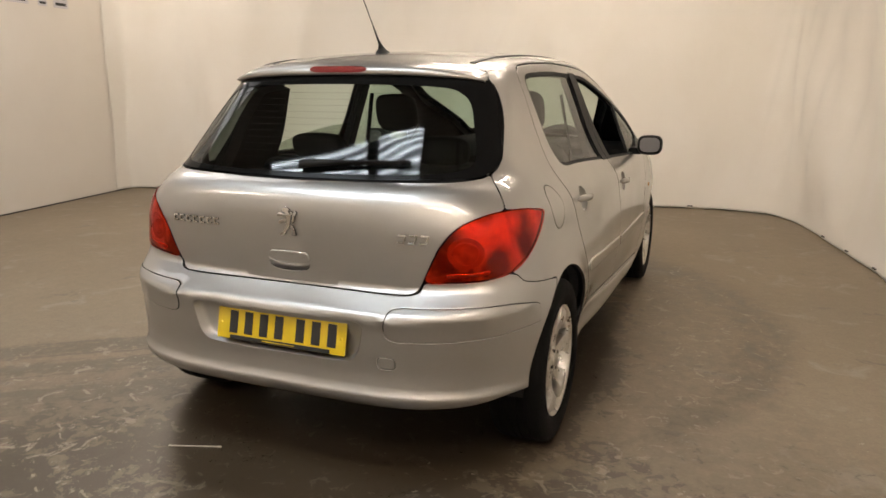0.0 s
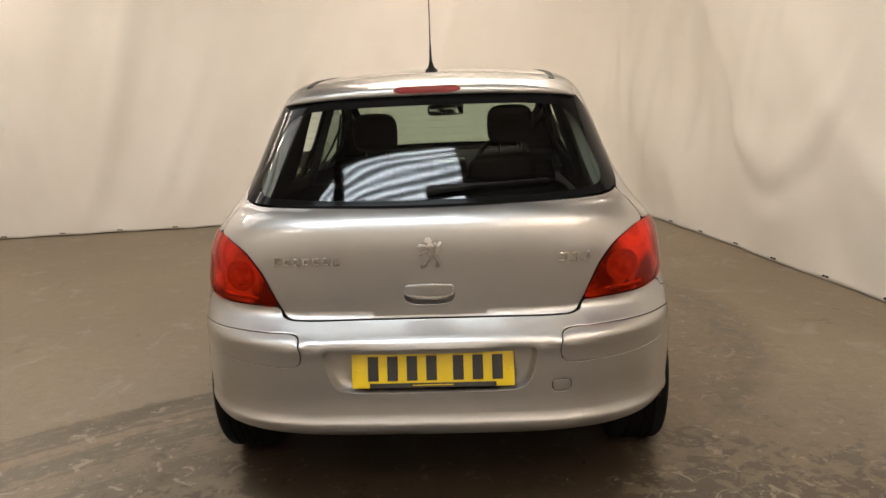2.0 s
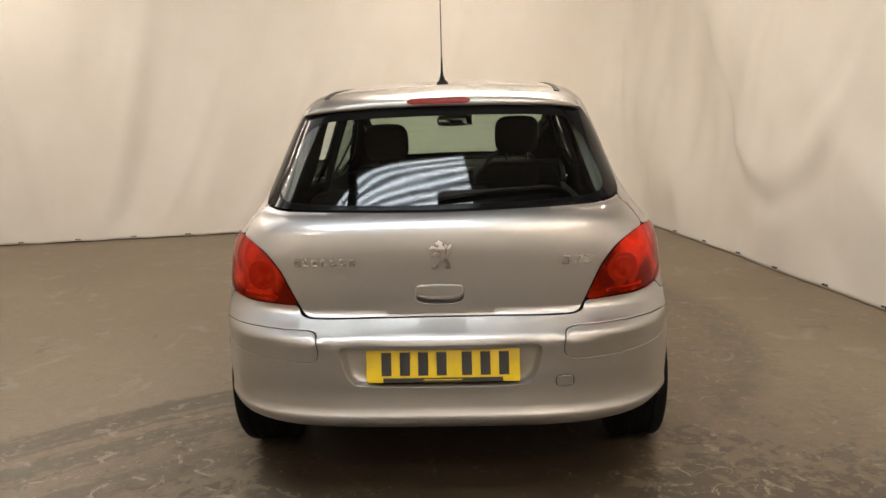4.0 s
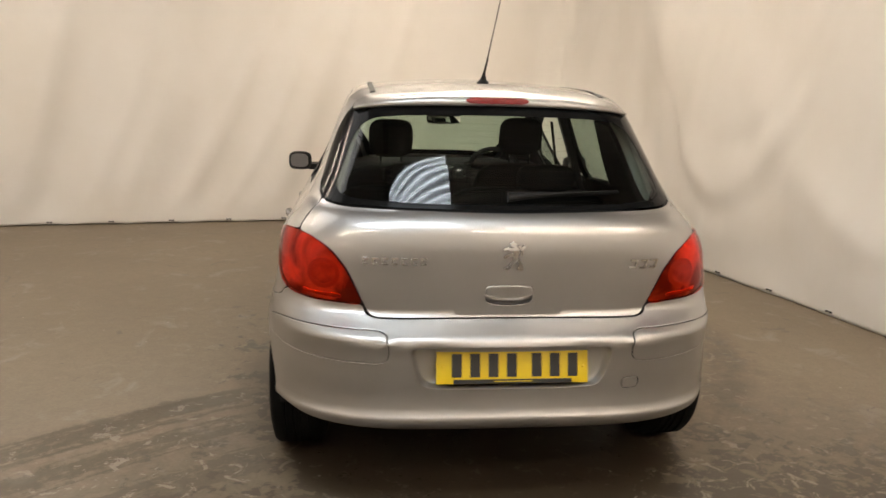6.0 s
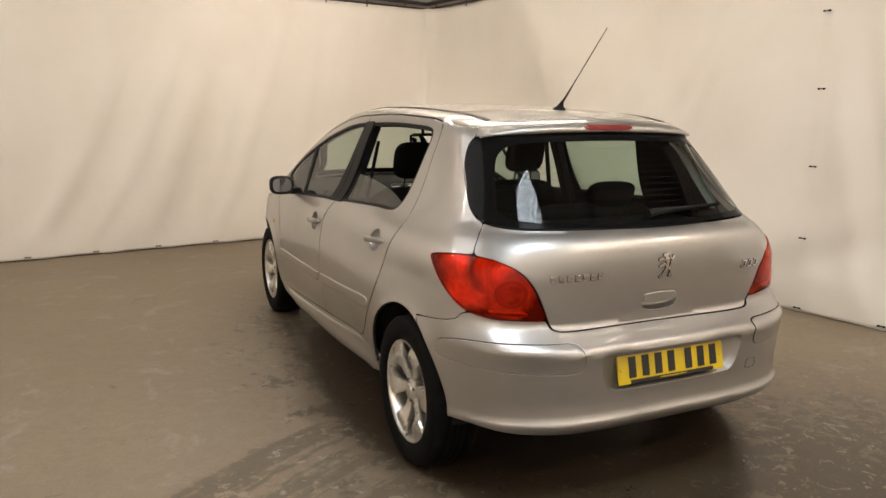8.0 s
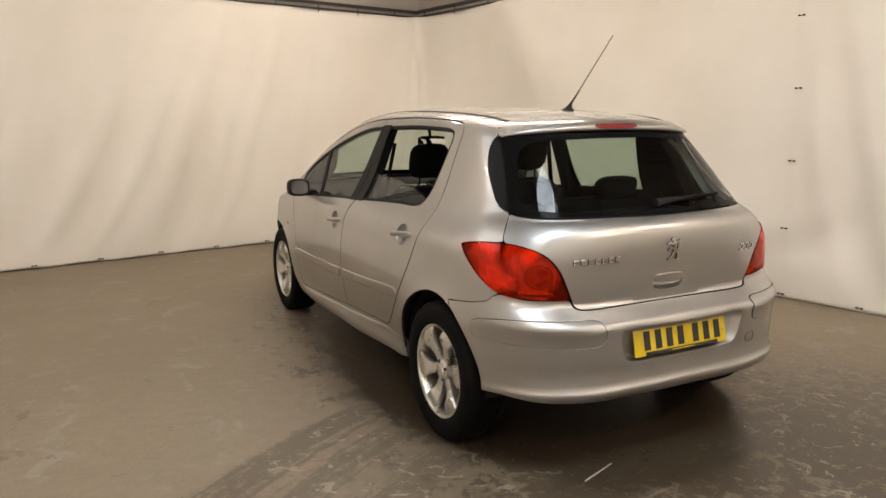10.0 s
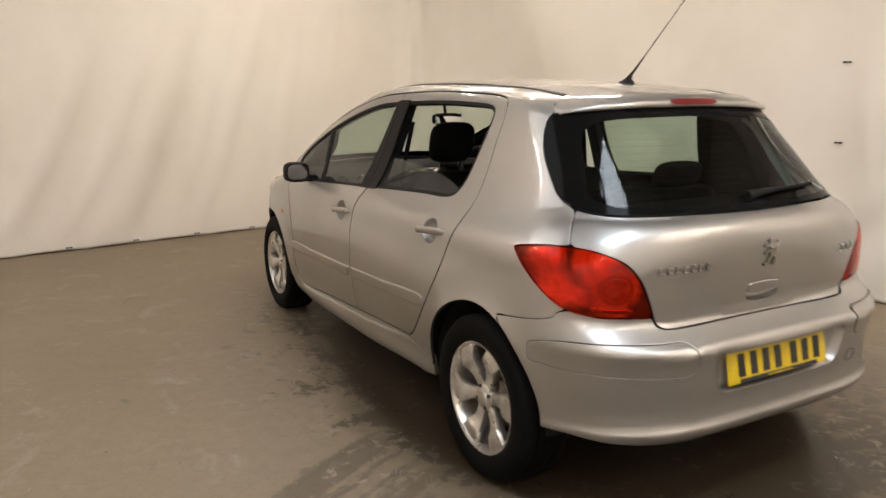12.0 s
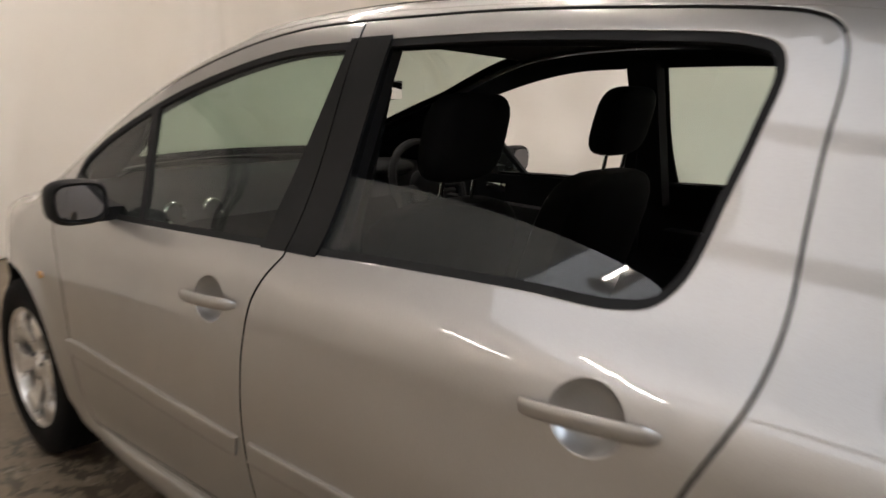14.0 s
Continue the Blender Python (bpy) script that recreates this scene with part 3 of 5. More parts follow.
def clad(name, outline, mat, parent, holes=(), proud=0.0, depth=0.012, label="", grid=0.025, place=sheet, edge=None, fold=0.0):
    """A panel that follows the skin: fills an outline of the sheet, stands proud of it and turns in at its edges."""
    fold = fold or (0.0025 if edge is not None else 0.0)
    v, f, rim = fill(outline, holes, grid, fold)
    p = place(v)
    n = skin_normal(p)
    test = p[f]
    if len(f) and np.mean(np.einsum("ij,ij->i", np.cross(test[:, 1] - test[:, 0], test[:, 2] - test[:, 0]), n[f[:, 0]])) < 0:
        f = f[:, ::-1]
        rim = [(b, a) for a, b in rim]
    faces = [tuple(t) for t in f]
    rise = proud(p) if callable(proud) else np.full(len(p), float(proud))
    front, lean = p + n * rise[:, None], np.array(n)
    if depth:
        ends = sorted({i for e in rim for i in e})
        back = {i: k for k, i in enumerate(ends)}
        out = {i: np.zeros(3) for i in ends}
        for a, b in rim:
            side = np.cross(p[b] - p[a], n[a])
            side /= max(np.linalg.norm(side), 1e-9)
            out[a] += side
            out[b] += side
        k0 = len(front)
        tail, tail_n = [], []
        for i in ends:
            o = out[i] / max(np.linalg.norm(out[i]), 1e-9)
            if fold:
                lean[i] = (n[i] + 0.75 * o) / np.linalg.norm(n[i] + 0.75 * o)
                front[i] -= n[i] * fold * 0.35
            tail += [front[i], p[i] + n[i] * (rise[i] - depth)]
            tail_n += [o, o]
        for a, b in rim:
            i, j = k0 + 2 * back[a], k0 + 2 * back[b]
            faces.append((j, i, i + 1, j + 1))
    verts, norms = (np.concatenate([front, tail]), np.concatenate([lean, tail_n])) if depth else (front, lean)
    ob = solid(name, verts, faces, mat, parent, label, norms)
    # the turned-in edges get their own material, which can carry painted shade
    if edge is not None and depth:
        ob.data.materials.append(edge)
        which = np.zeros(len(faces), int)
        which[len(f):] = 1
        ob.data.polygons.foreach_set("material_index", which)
    return ob


def flipped(uz):
    return np.asarray(uz) * [-1, 1]

# ---- the hall: floor, walls, roof, cloth backdrop ----
ROOM = pose(1.95, 6.74, 0, 0, 0, 9.8)
ROOF, CLOTH_TOP, LEFT, BACK = 4.05, 2.72, -8.12, -10.6

bm = bmesh.new()
bmesh.ops.create_grid(bm, x_segments=1, y_segments=1, size=1, matrix=Matrix.Translation((-2.5, 0, 0)) @ Matrix.Diagonal((9, 9.5, 1, 1)))
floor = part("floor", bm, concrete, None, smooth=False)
tagged(floor, "pale worn concrete floor with damp tyre marks and shade painted in under the car", "floor", kind="structure")


def wall(name, a, b, mat, label):
    """A wall between two corners (along, out, up) of the hall."""
    bm = bmesh.new()
    box(bm, [(p + q) / 2 for p, q in zip(a, b)], [q - p for p, q in zip(a, b)])
    ob = part(name, bm, mat, None, smooth=False)
    ob.matrix_basis = ROOM
    return tagged(ob, label, "wall", kind="structure")


hall_wall = worn(material("hall_wall"), 0.7, (0.33, 0.305, 0.275), (0.42, 0.39, 0.35), 0.6, 0.8, 30, 0.08)
wall("wall_front", (LEFT - 0.2, 0.12, 0), (0.32, 0.32, ROOF + 0.2), hall_wall, "grey hall wall behind the cloth backdrop")
wall("wall_right", (0.12, BACK, 0), (0.32, 0.12, ROOF + 0.2), hall_wall, "grey hall wall behind the cloth backdrop")
wall("wall_left", (LEFT - 0.2, BACK, 0), (LEFT, 0.12, ROOF + 0.2), wall_paint, "smooth cream-painted hall wall")
wall("wall_back", (LEFT - 0.2, BACK - 0.2, 0), (0.32, BACK, ROOF + 0.2), wall_paint, "plain cream-painted hall wall")
# dark strip added to draw the shadow line where wall meets floor
wall("foot_shade_strip", (LEFT, BACK, 0), (LEFT + 0.012, 0.0, 0.012), dark_steel, "thin dark strip put in for the shadow gap at the foot of the cream wall")


def corrugated(x0, x1, y0, y1, z, mat, name, pitch=0.076, deep=0.009):
    ys = np.arange(y0, y1 + 1e-6, pitch / 4)
    zs = z + deep * np.cos(2 * np.pi * ys / pitch)
    verts = [(x, y, h) for x in (x0, x1) for y, h in zip(ys, zs)]
    n = len(ys)
    faces = [(k, k + 1, n + k + 1, n + k) for k in range(n - 1)]
    return verts, faces


SKY = (-2.35, 0.08, -1.9, 0.06)
ROOF_TURN = pose(-0.05, -0.30, 0, 0, 0, 9.8)
# side sheet made wider than its mirrored patch, to brighten the car's left flank
SKY_SIDE = (-5.5, -1.95, 2.0, 4.6)
verts, faces = [], []
for x0, x1, y0, y1 in ((-12, 7, -9.5, SKY[2]), (-12, SKY[0], SKY[2], SKY[3]), (SKY[1], 7, SKY[2], SKY[3]), (-12, 7, SKY[3], SKY_SIDE[2]),
                       (-12, SKY_SIDE[0], SKY_SIDE[2], SKY_SIDE[3]), (SKY_SIDE[1], 7, SKY_SIDE[2], SKY_SIDE[3]), (-12, 7, SKY_SIDE[3], 9.5)):
    v, f = corrugated(x0, x1, y0, y1, ROOF, roof_sheet, "ceiling")
    faces += [tuple(i + len(verts) for i in t) for t in f]
    verts += v
ceiling_sheet = solid("ceiling", verts, faces, roof_sheet)
ceiling_sheet.matrix_basis = ROOF_TURN
tagged(ceiling_sheet, "corrugated grey roof sheets", "ceiling", kind="structure")
for patch, sheet_mat in ((SKY, skylight_mat), (SKY_SIDE, skylight_dull)):
    v, f = corrugated(*patch, ROOF + 0.003, sheet_mat, "skylight")
    skylight_sheet = solid("skylight", v, f, sheet_mat)
    skylight_sheet.matrix_basis = ROOF_TURN
    tagged(skylight_sheet, "daylit translucent corrugated roof sheet", "skylight", "skylights", "structure")
for x in (-9.48, -6.68, -3.88, -1.08, 1.72, 4.52):
    bm = bmesh.new()
    box(bm, (x, 0, ROOF - 0.085), (0.14, 18.8, 0.11), 0.006)
    beam = part("roof_beam", bm, dark_steel, None, smooth=False)
    beam.matrix_basis = ROOF_TURN
    tagged(beam, "dark steel beam under the roof sheets", "beam", "roof beams", "structure")


def soft_plus(t, r):
    return (t + np.sqrt(t * t + r * r)) / 2


# folds that lean across the front: foot, lean, width, depth
CREASES = ((-7.35, 0.10, 0.13, 0.035), (-6.75, -0.12, 0.10, 0.030), (-6.10, 0.25, 0.12, 0.034), (-5.45, 0.38, 0.10, 0.030), (-4.50, 0.44, 0.13, 0.042), (-3.95, 0.40, 0.10, 0.030),
           (-3.45, 0.32, 0.14, 0.028), (-2.70, 0.30, 0.10, 0.024), (-1.95, 0.18, 0.12, 0.022), (1.55, -0.10, 0.16, 0.016), (2.10, 0.06, 0.14, 0.012), (4.72, 0.10, 0.12, 0.026), (5.50, -0.14, 0.11, 0.046), (5.95, -0.20, 0.13, 0.052))


def cloth_place(t, z):
    """Where the backdrop hangs: t runs along the front wall up to the corner at nought, then along the right wall."""
    r = 0.62 - 0.17 * z
    a, b = -soft_plus(-t, r), -soft_plus(t, r)
    w = 0.5 + 0.5 * t / np.sqrt(t * t + r * r)
    side = smooth_step((t + 0.6) / 1.6)
    d = 0.060 * noise.noise((t * 0.8 - 0.35 * z, z * 0.22, 0.3)) + 0.052 * noise.noise((t * 2.0 - 0.7 * z, z * 0.30, 5.1)) + 0.012 * noise.noise((t * 5.0 - 0.8 * z, z * 0.9, 2.2))
    d += side * (0.115 * noise.noise((t * 0.85 + 0.75 * z, z * 0.45 - 0.2 * t, 9.0)) + 0.030 * noise.noise((t * 2.6 + 1.3 * z, z * 0.8, 12.0)))
    d += side * 0.035 * noise.noise((t * 2.2 - 1.8 * z, z * 1.6, 21.0)) * math.exp(-z / 0.6)
    d += 0.05 * math.exp(-((t + 0.25 - 0.10 * z) / 0.11) ** 2) * min(z / 1.2, 1.0) + 0.035 * math.exp(-((t - 0.38 + 0.12 * z) / 0.09) ** 2) * min(z / 1.5, 1)
    for tc, z0, k, deep in ((3.20, 0.52, 1.05, 0.030), (3.25, 1.10, 0.95, 0.014), (4.9, 0.35, 0.6, 0.020), (6.6, 0.5, 0.6, 0.022)):
        bow = z0 + k * (t - tc) ** 2
        d += deep * math.exp(-((t - tc) / 0.95) ** 4) * (math.exp(-((z - bow - 0.20) / 0.17) ** 2) - math.exp(-((z - bow) / (0.11 + 0.07 * abs(t - tc))) ** 2))
    for t0, lean, wide, deep in CREASES:
        flow = t - t0 - lean * z + 0.55 * lean * math.exp(-z / 0.45)
        reach = smooth_step(z / 0.25) * smooth_step((CLOTH_TOP + 0.6 - z) / 1.8)
        d += deep * reach * (math.exp(-(flow / wide) ** 2) - 0.7 * math.exp(-((flow - 1.5 * wide) / (1.3 * wide)) ** 2))
    d += 0.020 * noise.noise((t * 3.2, z * 2.0, 33.0)) * math.exp(-z / 0.25)
    d += 0.012 * math.exp(-((t - 5.12) / 0.035) ** 2)
    tie = abs(math.sin(math.pi * (t - 5.12) / 0.6))
    d += 0.012 * tie * math.exp(-z / 0.12)
    d *= min(1.0, 0.25 + z / 0.5)
    far = soft_plus(LEFT + 0.012 - t, 0.10)
    return a - w * d + far, b - (1 - w) * d - far


ts = np.concatenate([np.arange(LEFT - 0.30, LEFT + 0.6, 0.03), np.arange(LEFT + 0.62, -1.0, 0.055), np.arange(-1.0, 1.0, 0.025), np.arange(1.0, 9.4, 0.04)])
zs = np.concatenate([[0.004, 0.03], np.linspace(0.06, CLOTH_TOP, 46)])
verts = []
for t in ts:
    lift = (0.010 if t < 0.4 else 0.003) * abs(math.sin(math.pi * (t - 5.12) / 0.6)) ** 0.7
    for z in zs:
        verts.append((*cloth_place(float(t), float(z)), z + (lift if z < 0.04 else 0)))
n = len(zs)
faces = [(i * n + j, i * n + j + 1, (i + 1) * n + j + 1, (i + 1) * n + j) for i in range(len(ts) - 1) for j in range(n - 1)]
backdrop_cloth = solid("backdrop", verts, faces, cloth)
backdrop_cloth.matrix_basis = ROOM
tagged(backdrop_cloth, "cream cloth backdrop hung in soft folds round the hall", "backdrop", kind="structure")
mod = backdrop_cloth.modifiers.new("thickness", "SOLIDIFY")
mod.thickness, mod.offset = 0.003, 0


def hung(t, z, proud):
    """A pose on the face of the backdrop, its y axis pointing into the cloth."""
    a, b = cloth_place(t, z)
    w = 0.5 + 0.5 * t / math.hypot(t, 0.6)
    return ROOM @ pose(a - w * proud, b - (1 - w) * proud, z, 0, 0, -90 * w)


def toggle_tie():
    tie = thing("toggle_tie", "small dark toggle tie holding the backdrop", "tie", "backdrop ties")
    bm = bmesh.new()
    rod(bm, (-0.026, 0, 0), (0.026, 0, 0), 0.0045, sides=8)
    part("cord", bm, dark_steel, tie)
    for s in (-1, 1):
        bm = bmesh.new()
        pillow(bm, (s * 0.018, -0.004, 0), (0.022, 0.014, 0.014), 2.4, nu=10, nv=6)
        part("toggle", bm, plastic_black, tie)
    return tie


tie = toggle_tie()
spots_along = [(-4.63 + 0.61 * k, 0.035) for k in range(-5, 7)] + [(5.12 + 0.6 * k, 0.035) for k in range(-6, 4)]
spots_along += [(5.12, z) for z in (0.57, 1.10, 1.66, 2.20)]
for k, (t, z) in enumerate(spots_along):
    m4 = hung(t, z, 0.016)
    if k == 0:
        tie.matrix_basis = m4
    else:
        copy_thing(tie, m4)

for name, a, b in (("front", (LEFT + 0.05, -0.02), (0.0, -0.02)), ("right", (-0.02, 0.0), (-0.02, -9.3))):
    rail = thing("curtain_rail", "dark steel curtain rail at the top of the backdrop", "rail", "curtain rails")
    rail.matrix_basis = ROOM
    ab = [(p + q) / 2 for p, q in zip(a, b)]
    size = [abs(p - q) + 0.05 for p, q in zip(a, b)]
    bm = bmesh.new()
    box(bm, (*ab, CLOTH_TOP + 0.075), (*size, 0.035), 0.004)
    part("track", bm, dark_steel, rail, smooth=False)
    bm = bmesh.new()
    box(bm, (ab[0], ab[1], CLOTH_TOP + 0.012), (size[0], max(size[1] - 0.02, 0.025), 0.02) if name == "front" else (0.025, size[1], 0.02), 0.003)
    part("hem_bar", bm, dark_steel, rail, smooth=False)
    for k in range(15):
        f = (k + 0.35) / 15
        p = [u + (v - u) * f for u, v in zip(a, b)]
        bm = bmesh.new()
        rod(bm, (*p, CLOTH_TOP - 0.03), (*p, CLOTH_TOP + 0.07), 0.006, sides=6)
        part("hanger", bm, dark_steel, rail)


def strip_light(x, y, z=3.0, length=2.5):
    lamp = thing("strip_light", "long fluorescent strip light hung from the roof, one of a set with added fill lamps, switched on", "lamp", "strip lights", place=(x, y, z), turn=9.8)
    bm = bmesh.new()
    loft(bm, [[(s * length / 2, v[0], v[1]) for v in ((-0.045, 0.0), (0.045, 0.0), (0.085, 0.05), (0.06, 0.075), (-0.06, 0.075), (-0.085, 0.05))] for s in (-1, 1)])
    part("housing", bm, lamp_white, lamp, smooth=False)
    bm = bmesh.new()
    rod(bm, (-length / 2 + 0.05, 0, -0.025), (length / 2 - 0.05, 0, -0.025), 0.013, sides=12)
    part("tube", bm, tube_light, lamp, "glowing fluorescent tube")
    for s in (-1, 1):
        bm = bmesh.new()
        rod(bm, (s * length * 0.35, 0, 0.07), (s * length * 0.35, 0, ROOF - z - 0.03), 0.004, sides=6)
        part("hanger_wire", bm, dark_steel, lamp)
        bm = bmesh.new()
        box(bm, (s * (length / 2 - 0.03), 0, -0.02), (0.05, 0.13, 0.05), 0.005)
        part("end_cap", bm, lamp_white, lamp)
    return lamp


# third, fifth and sixth follow mirrored tubes; the other four are unseen added fill
for x, y, z in ((-4.9, 4.6, 3.55), (0.1, 4.3, 3.4), (-3.35, 2.45, 3.1), (0.6, 2.4, 3.0), (1.45, -1.25, 3.0), (-2.8, -2.35, 3.0), (1.6, -3.0, 3.2)):
    strip_light(x, y, z, 1.3 if x == -3.35 else 1.25 if x < -4 else 2.1 if x == 1.45 else 2.5)

# notices on the cream wall, too small to read
for k, (along, width, height) in enumerate(((-1.64, 0.32, 0.30), (-1.27, 0.13, 0.28), (-0.99, 0.22, 0.34))):
    note = thing("wall_notice", "printed paper notice stuck on the cream wall", "notice", "wall notices")
    note.matrix_basis = ROOM @ pose(LEFT + 0.004, along, 2.18 + height / 2, 0, 0, 0)
    bm = bmesh.new()
    box(bm, (0, 0, 0), (0.003, width, height))
    part("sheet", bm, paper, note, smooth=False)
    for j in range(3):
        bm = bmesh.new()
        box(bm, (0.003, 0, -height * (0.38 - 0.2 * j)), (0.002, width * (0.75 - 0.12 * j), height * 0.09))
        part("printed_bar", bm, plate_ink, note, smooth=False)

litter = thing("plastic_strip", "short white plastic strip lying on the floor", "litter", place=(-0.418, 0.02, 0.003), turn=20)
bm = bmesh.new()
box(bm, (0, 0, 0), (0.205, 0.006, 0.004), 0.001)
part("strip", bm, strip_plastic, litter)

# ---- the car: a silver five-door hatchback ----
car = thing("car", "silver five-door hatchback with lightly dusty metallic paint, parked on the concrete", "car", place=(-0.006, 0, 0))
GAP = 0.0029


def s_loop(pts):
    return spline([tuple(p) for p in on_side(pts)])


def arch(axle, radius, start, stop, n=26):
    """(y, z) along a wheel arch from one angle to another, in degrees from the front."""
    return [(axle + radius * math.cos(radians(a)), TYRE_R + radius * math.sin(radians(a))) for a in np.linspace(start, stop, n)]


# the line along the roof rail where the sides end and the top begins, for a distance u along the sheet
Q = TURN_K * math.pi / 2 - TURN_R
TOP_EDGE = curve((0.0, 1.395), (.50, 1.392), (.95, 1.400), (Q + .95, 1.432), (Q + 1.2, 1.450), (Q + 1.6, 1.458), (Q + 1.9, 1.452), (Q + 2.2, 1.415),
                 (Q + 2.5, 1.325), (Q + 2.8, 1.205), (Q + 3.0, 1.11), (Q + 3.2, 1.01), (Q + 3.5, .925), (Q + 4.1, .80), (Q + 4.65, .72))

GLASS = [(0, 1.383), (.25, 1.380), (.40, 1.374), (.50, 1.364), (.550, 1.350), (.574, 1.320), (.608, 1.245), (.636, 1.150), (.651, 1.085), (.648, 1.062), (.630, 1.048), (.58, 1.041), (.42, 1.038), (.2, 1.034), (0, 1.032)]
GATE = [(.646, 1.050), (.686, 1.006), (.716, .962), (.718, .949), (.672, .936), (.612, .905), (.562, .850), (.523, .775), (.500, .724), (.484, .692), (.462, .679), (.41, .675), (.2, .672), (0, .671)]
LAMP = [(.797, .490, .920), (.775, .405, .940), (.728, .296, .948), (.675, .207, .939), (.615, .149, .907), (.565, .128, .852), (.526, .121, .778), (.504, .122, .730), (.508, .122, .719),
        (.60, .147, .723), (.70, .187, .732), (.762, .255, .752), (.793, .340, .802), (.803, .430, .866), (.803, .474, .904)]


def both(half):
    """A closed outline from its right half, given from the middle top to the middle bottom."""
    r = on_rear(half)
    l = flipped(r)[::-1]
    return np.concatenate([r, l[(1 if abs(r[-1][0]) < 1e-6 else 0):(-1 if abs(r[0][0]) < 1e-6 else None)]])


def rear_glass_line():
    return spline(both(GLASS))


def lamp_line(s=1):
    return spline(unwind(np.array(LAMP) * [s, 1, 1]))


REAR_DOOR = [(1.831, .352), (1.60, .362), (1.40, .371), (1.275, .377), (1.235, .392), (1.14, .472), (1.04, .590), (.965, .720), (.915, .842), (.865, .965), (.857, 1.05), (.863, 1.14), (.866, 1.24),
             (.864, 1.34), (.875, 1.391), (.915, 1.418), (1.0, 1.430), (1.2, 1.440), (1.45, 1.446), (1.79, 1.440), (1.79, 1.440), (1.792, 1.2), (1.79, .972), (1.79, .972), (1.822, .92), (1.848, .86), (1.858, .79),
             (1.856, .64), (1.846, .50), (1.831, .352)]
FRONT_DOOR = [(1.831, .352), (1.846, .50), (1.856, .64), (1.858, .79), (1.848, .86), (1.822, .92), (1.79, .972), (1.79, .972), (1.792, 1.2), (1.79, 1.440), (1.79, 1.440), (2.0, 1.428), (2.2, 1.394), (2.45, 1.322),
              (2.7, 1.214), (2.86, 1.125), (2.93, 1.06), (2.945, .98), (2.905, .86), (2.845, .75), (2.805, .60), (2.79, .45), (2.765, .33), (2.72, .305), (2.55, .308), (2.2, .328), (1.831, .352)]
REAR_PANE = [(1.772, .984), (1.772, .984), (1.5, 1.0), (1.24, 1.012), (1.075, 1.017), (1.022, 1.032), (.992, 1.07), (.966, 1.18), (.945, 1.27), (.934, 1.345), (.948, 1.377), (.99, 1.392), (1.15, 1.402), (1.4, 1.407), (1.772, 1.399), (1.772, 1.399), (1.774, 1.2), (1.772, .984)]
FRONT_PANE = [(1.81, .982), (1.81, .982), (1.812, 1.2), (1.81, 1.397), (1.81, 1.397), (2.0, 1.386), (2.2, 1.350), (2.45, 1.278), (2.66, 1.186), (2.79, 1.112), (2.85, 1.06), (2.85, 1.01), (2.80, .962), (2.72, .948), (2.52, .946), (2.27, .958), (2.05, .970), (1.81, .982)]
PILLAR_REAR = [(1.788, .980), (1.788, .980), (1.790, 1.2), (1.788, 1.404), (1.788, 1.404), (1.69, 1.407), (1.69, 1.407), (1.700, 1.2), (1.700, .984), (1.700, .984), (1.788, .980)]
PILLAR_FRONT = [(1.792, .980), (1.792, .980), (1.870, .976), (1.870, .976), (1.871, 1.067), (1.856, 1.168), (1.832, 1.288), (1.812, 1.402), (1.812, 1.402), (1.792, 1.403), (1.792, 1.403), (1.794, 1.2), (1.792, .980)]
DIVIDER = [(2.355, .948), (2.355, .948), (2.385, .948), (2.385, .948), (2.48, 1.09), (2.552, 1.222), (2.552, 1.222), (2.522, 1.236), (2.522, 1.236), (2.45, 1.09), (2.355, .948)]
MOULD_REAR = [(1.825, .578), (1.835, .526), (1.835, .526), (1.40, .550), (1.075, .570), (1.058, .582), (1.058, .604), (1.072, .614), (1.45, .596), (1.825, .578), (1.825, .578)]
MOULD_FRONT = [(1.872, .572), (1.872, .572), (1.886, .522), (1.886, .522), (2.4, .510), (2.79, .504), (2.812, .512), (2.822, .532), (2.81, .544), (2.4, .558), (1.872, .572)]
FLAP = [(.655 + .082 * math.cos(a), .908 + .080 * math.sin(a)) for a in np.linspace(0, 2 * math.pi, 17)[:-1]]
BUMPER_TOP = [(.0, .6705), (.2, .6715), (.41, .6745), (.466, .679), (.490, .690), (.506, .7145), (.59, .7200), (.69, .7290), (.750, .7470)]


def bumper_line():
    """The rear bumper: its top runs under the tailgate and the lamps to the wheel arch, its foot curves under."""
    side = on_side([(.272, .735), (.285, .718), (.33, .704), (.40, .692), (.46, .684), (.520, .675)])
    rim = on_side(arch(.660, .371, 116, 176, 12))
    foot = on_rear([(.76, .338), (.62, .318), (.4, .304), (.2, .300), (0, .299)])
    half = np.concatenate([on_rear(BUMPER_TOP), side, side[-1:], rim[:1], rim, rim[-1:], foot])
    left = flipped(half)[::-1]
    return spline(np.concatenate([half, left[1:-1]]))


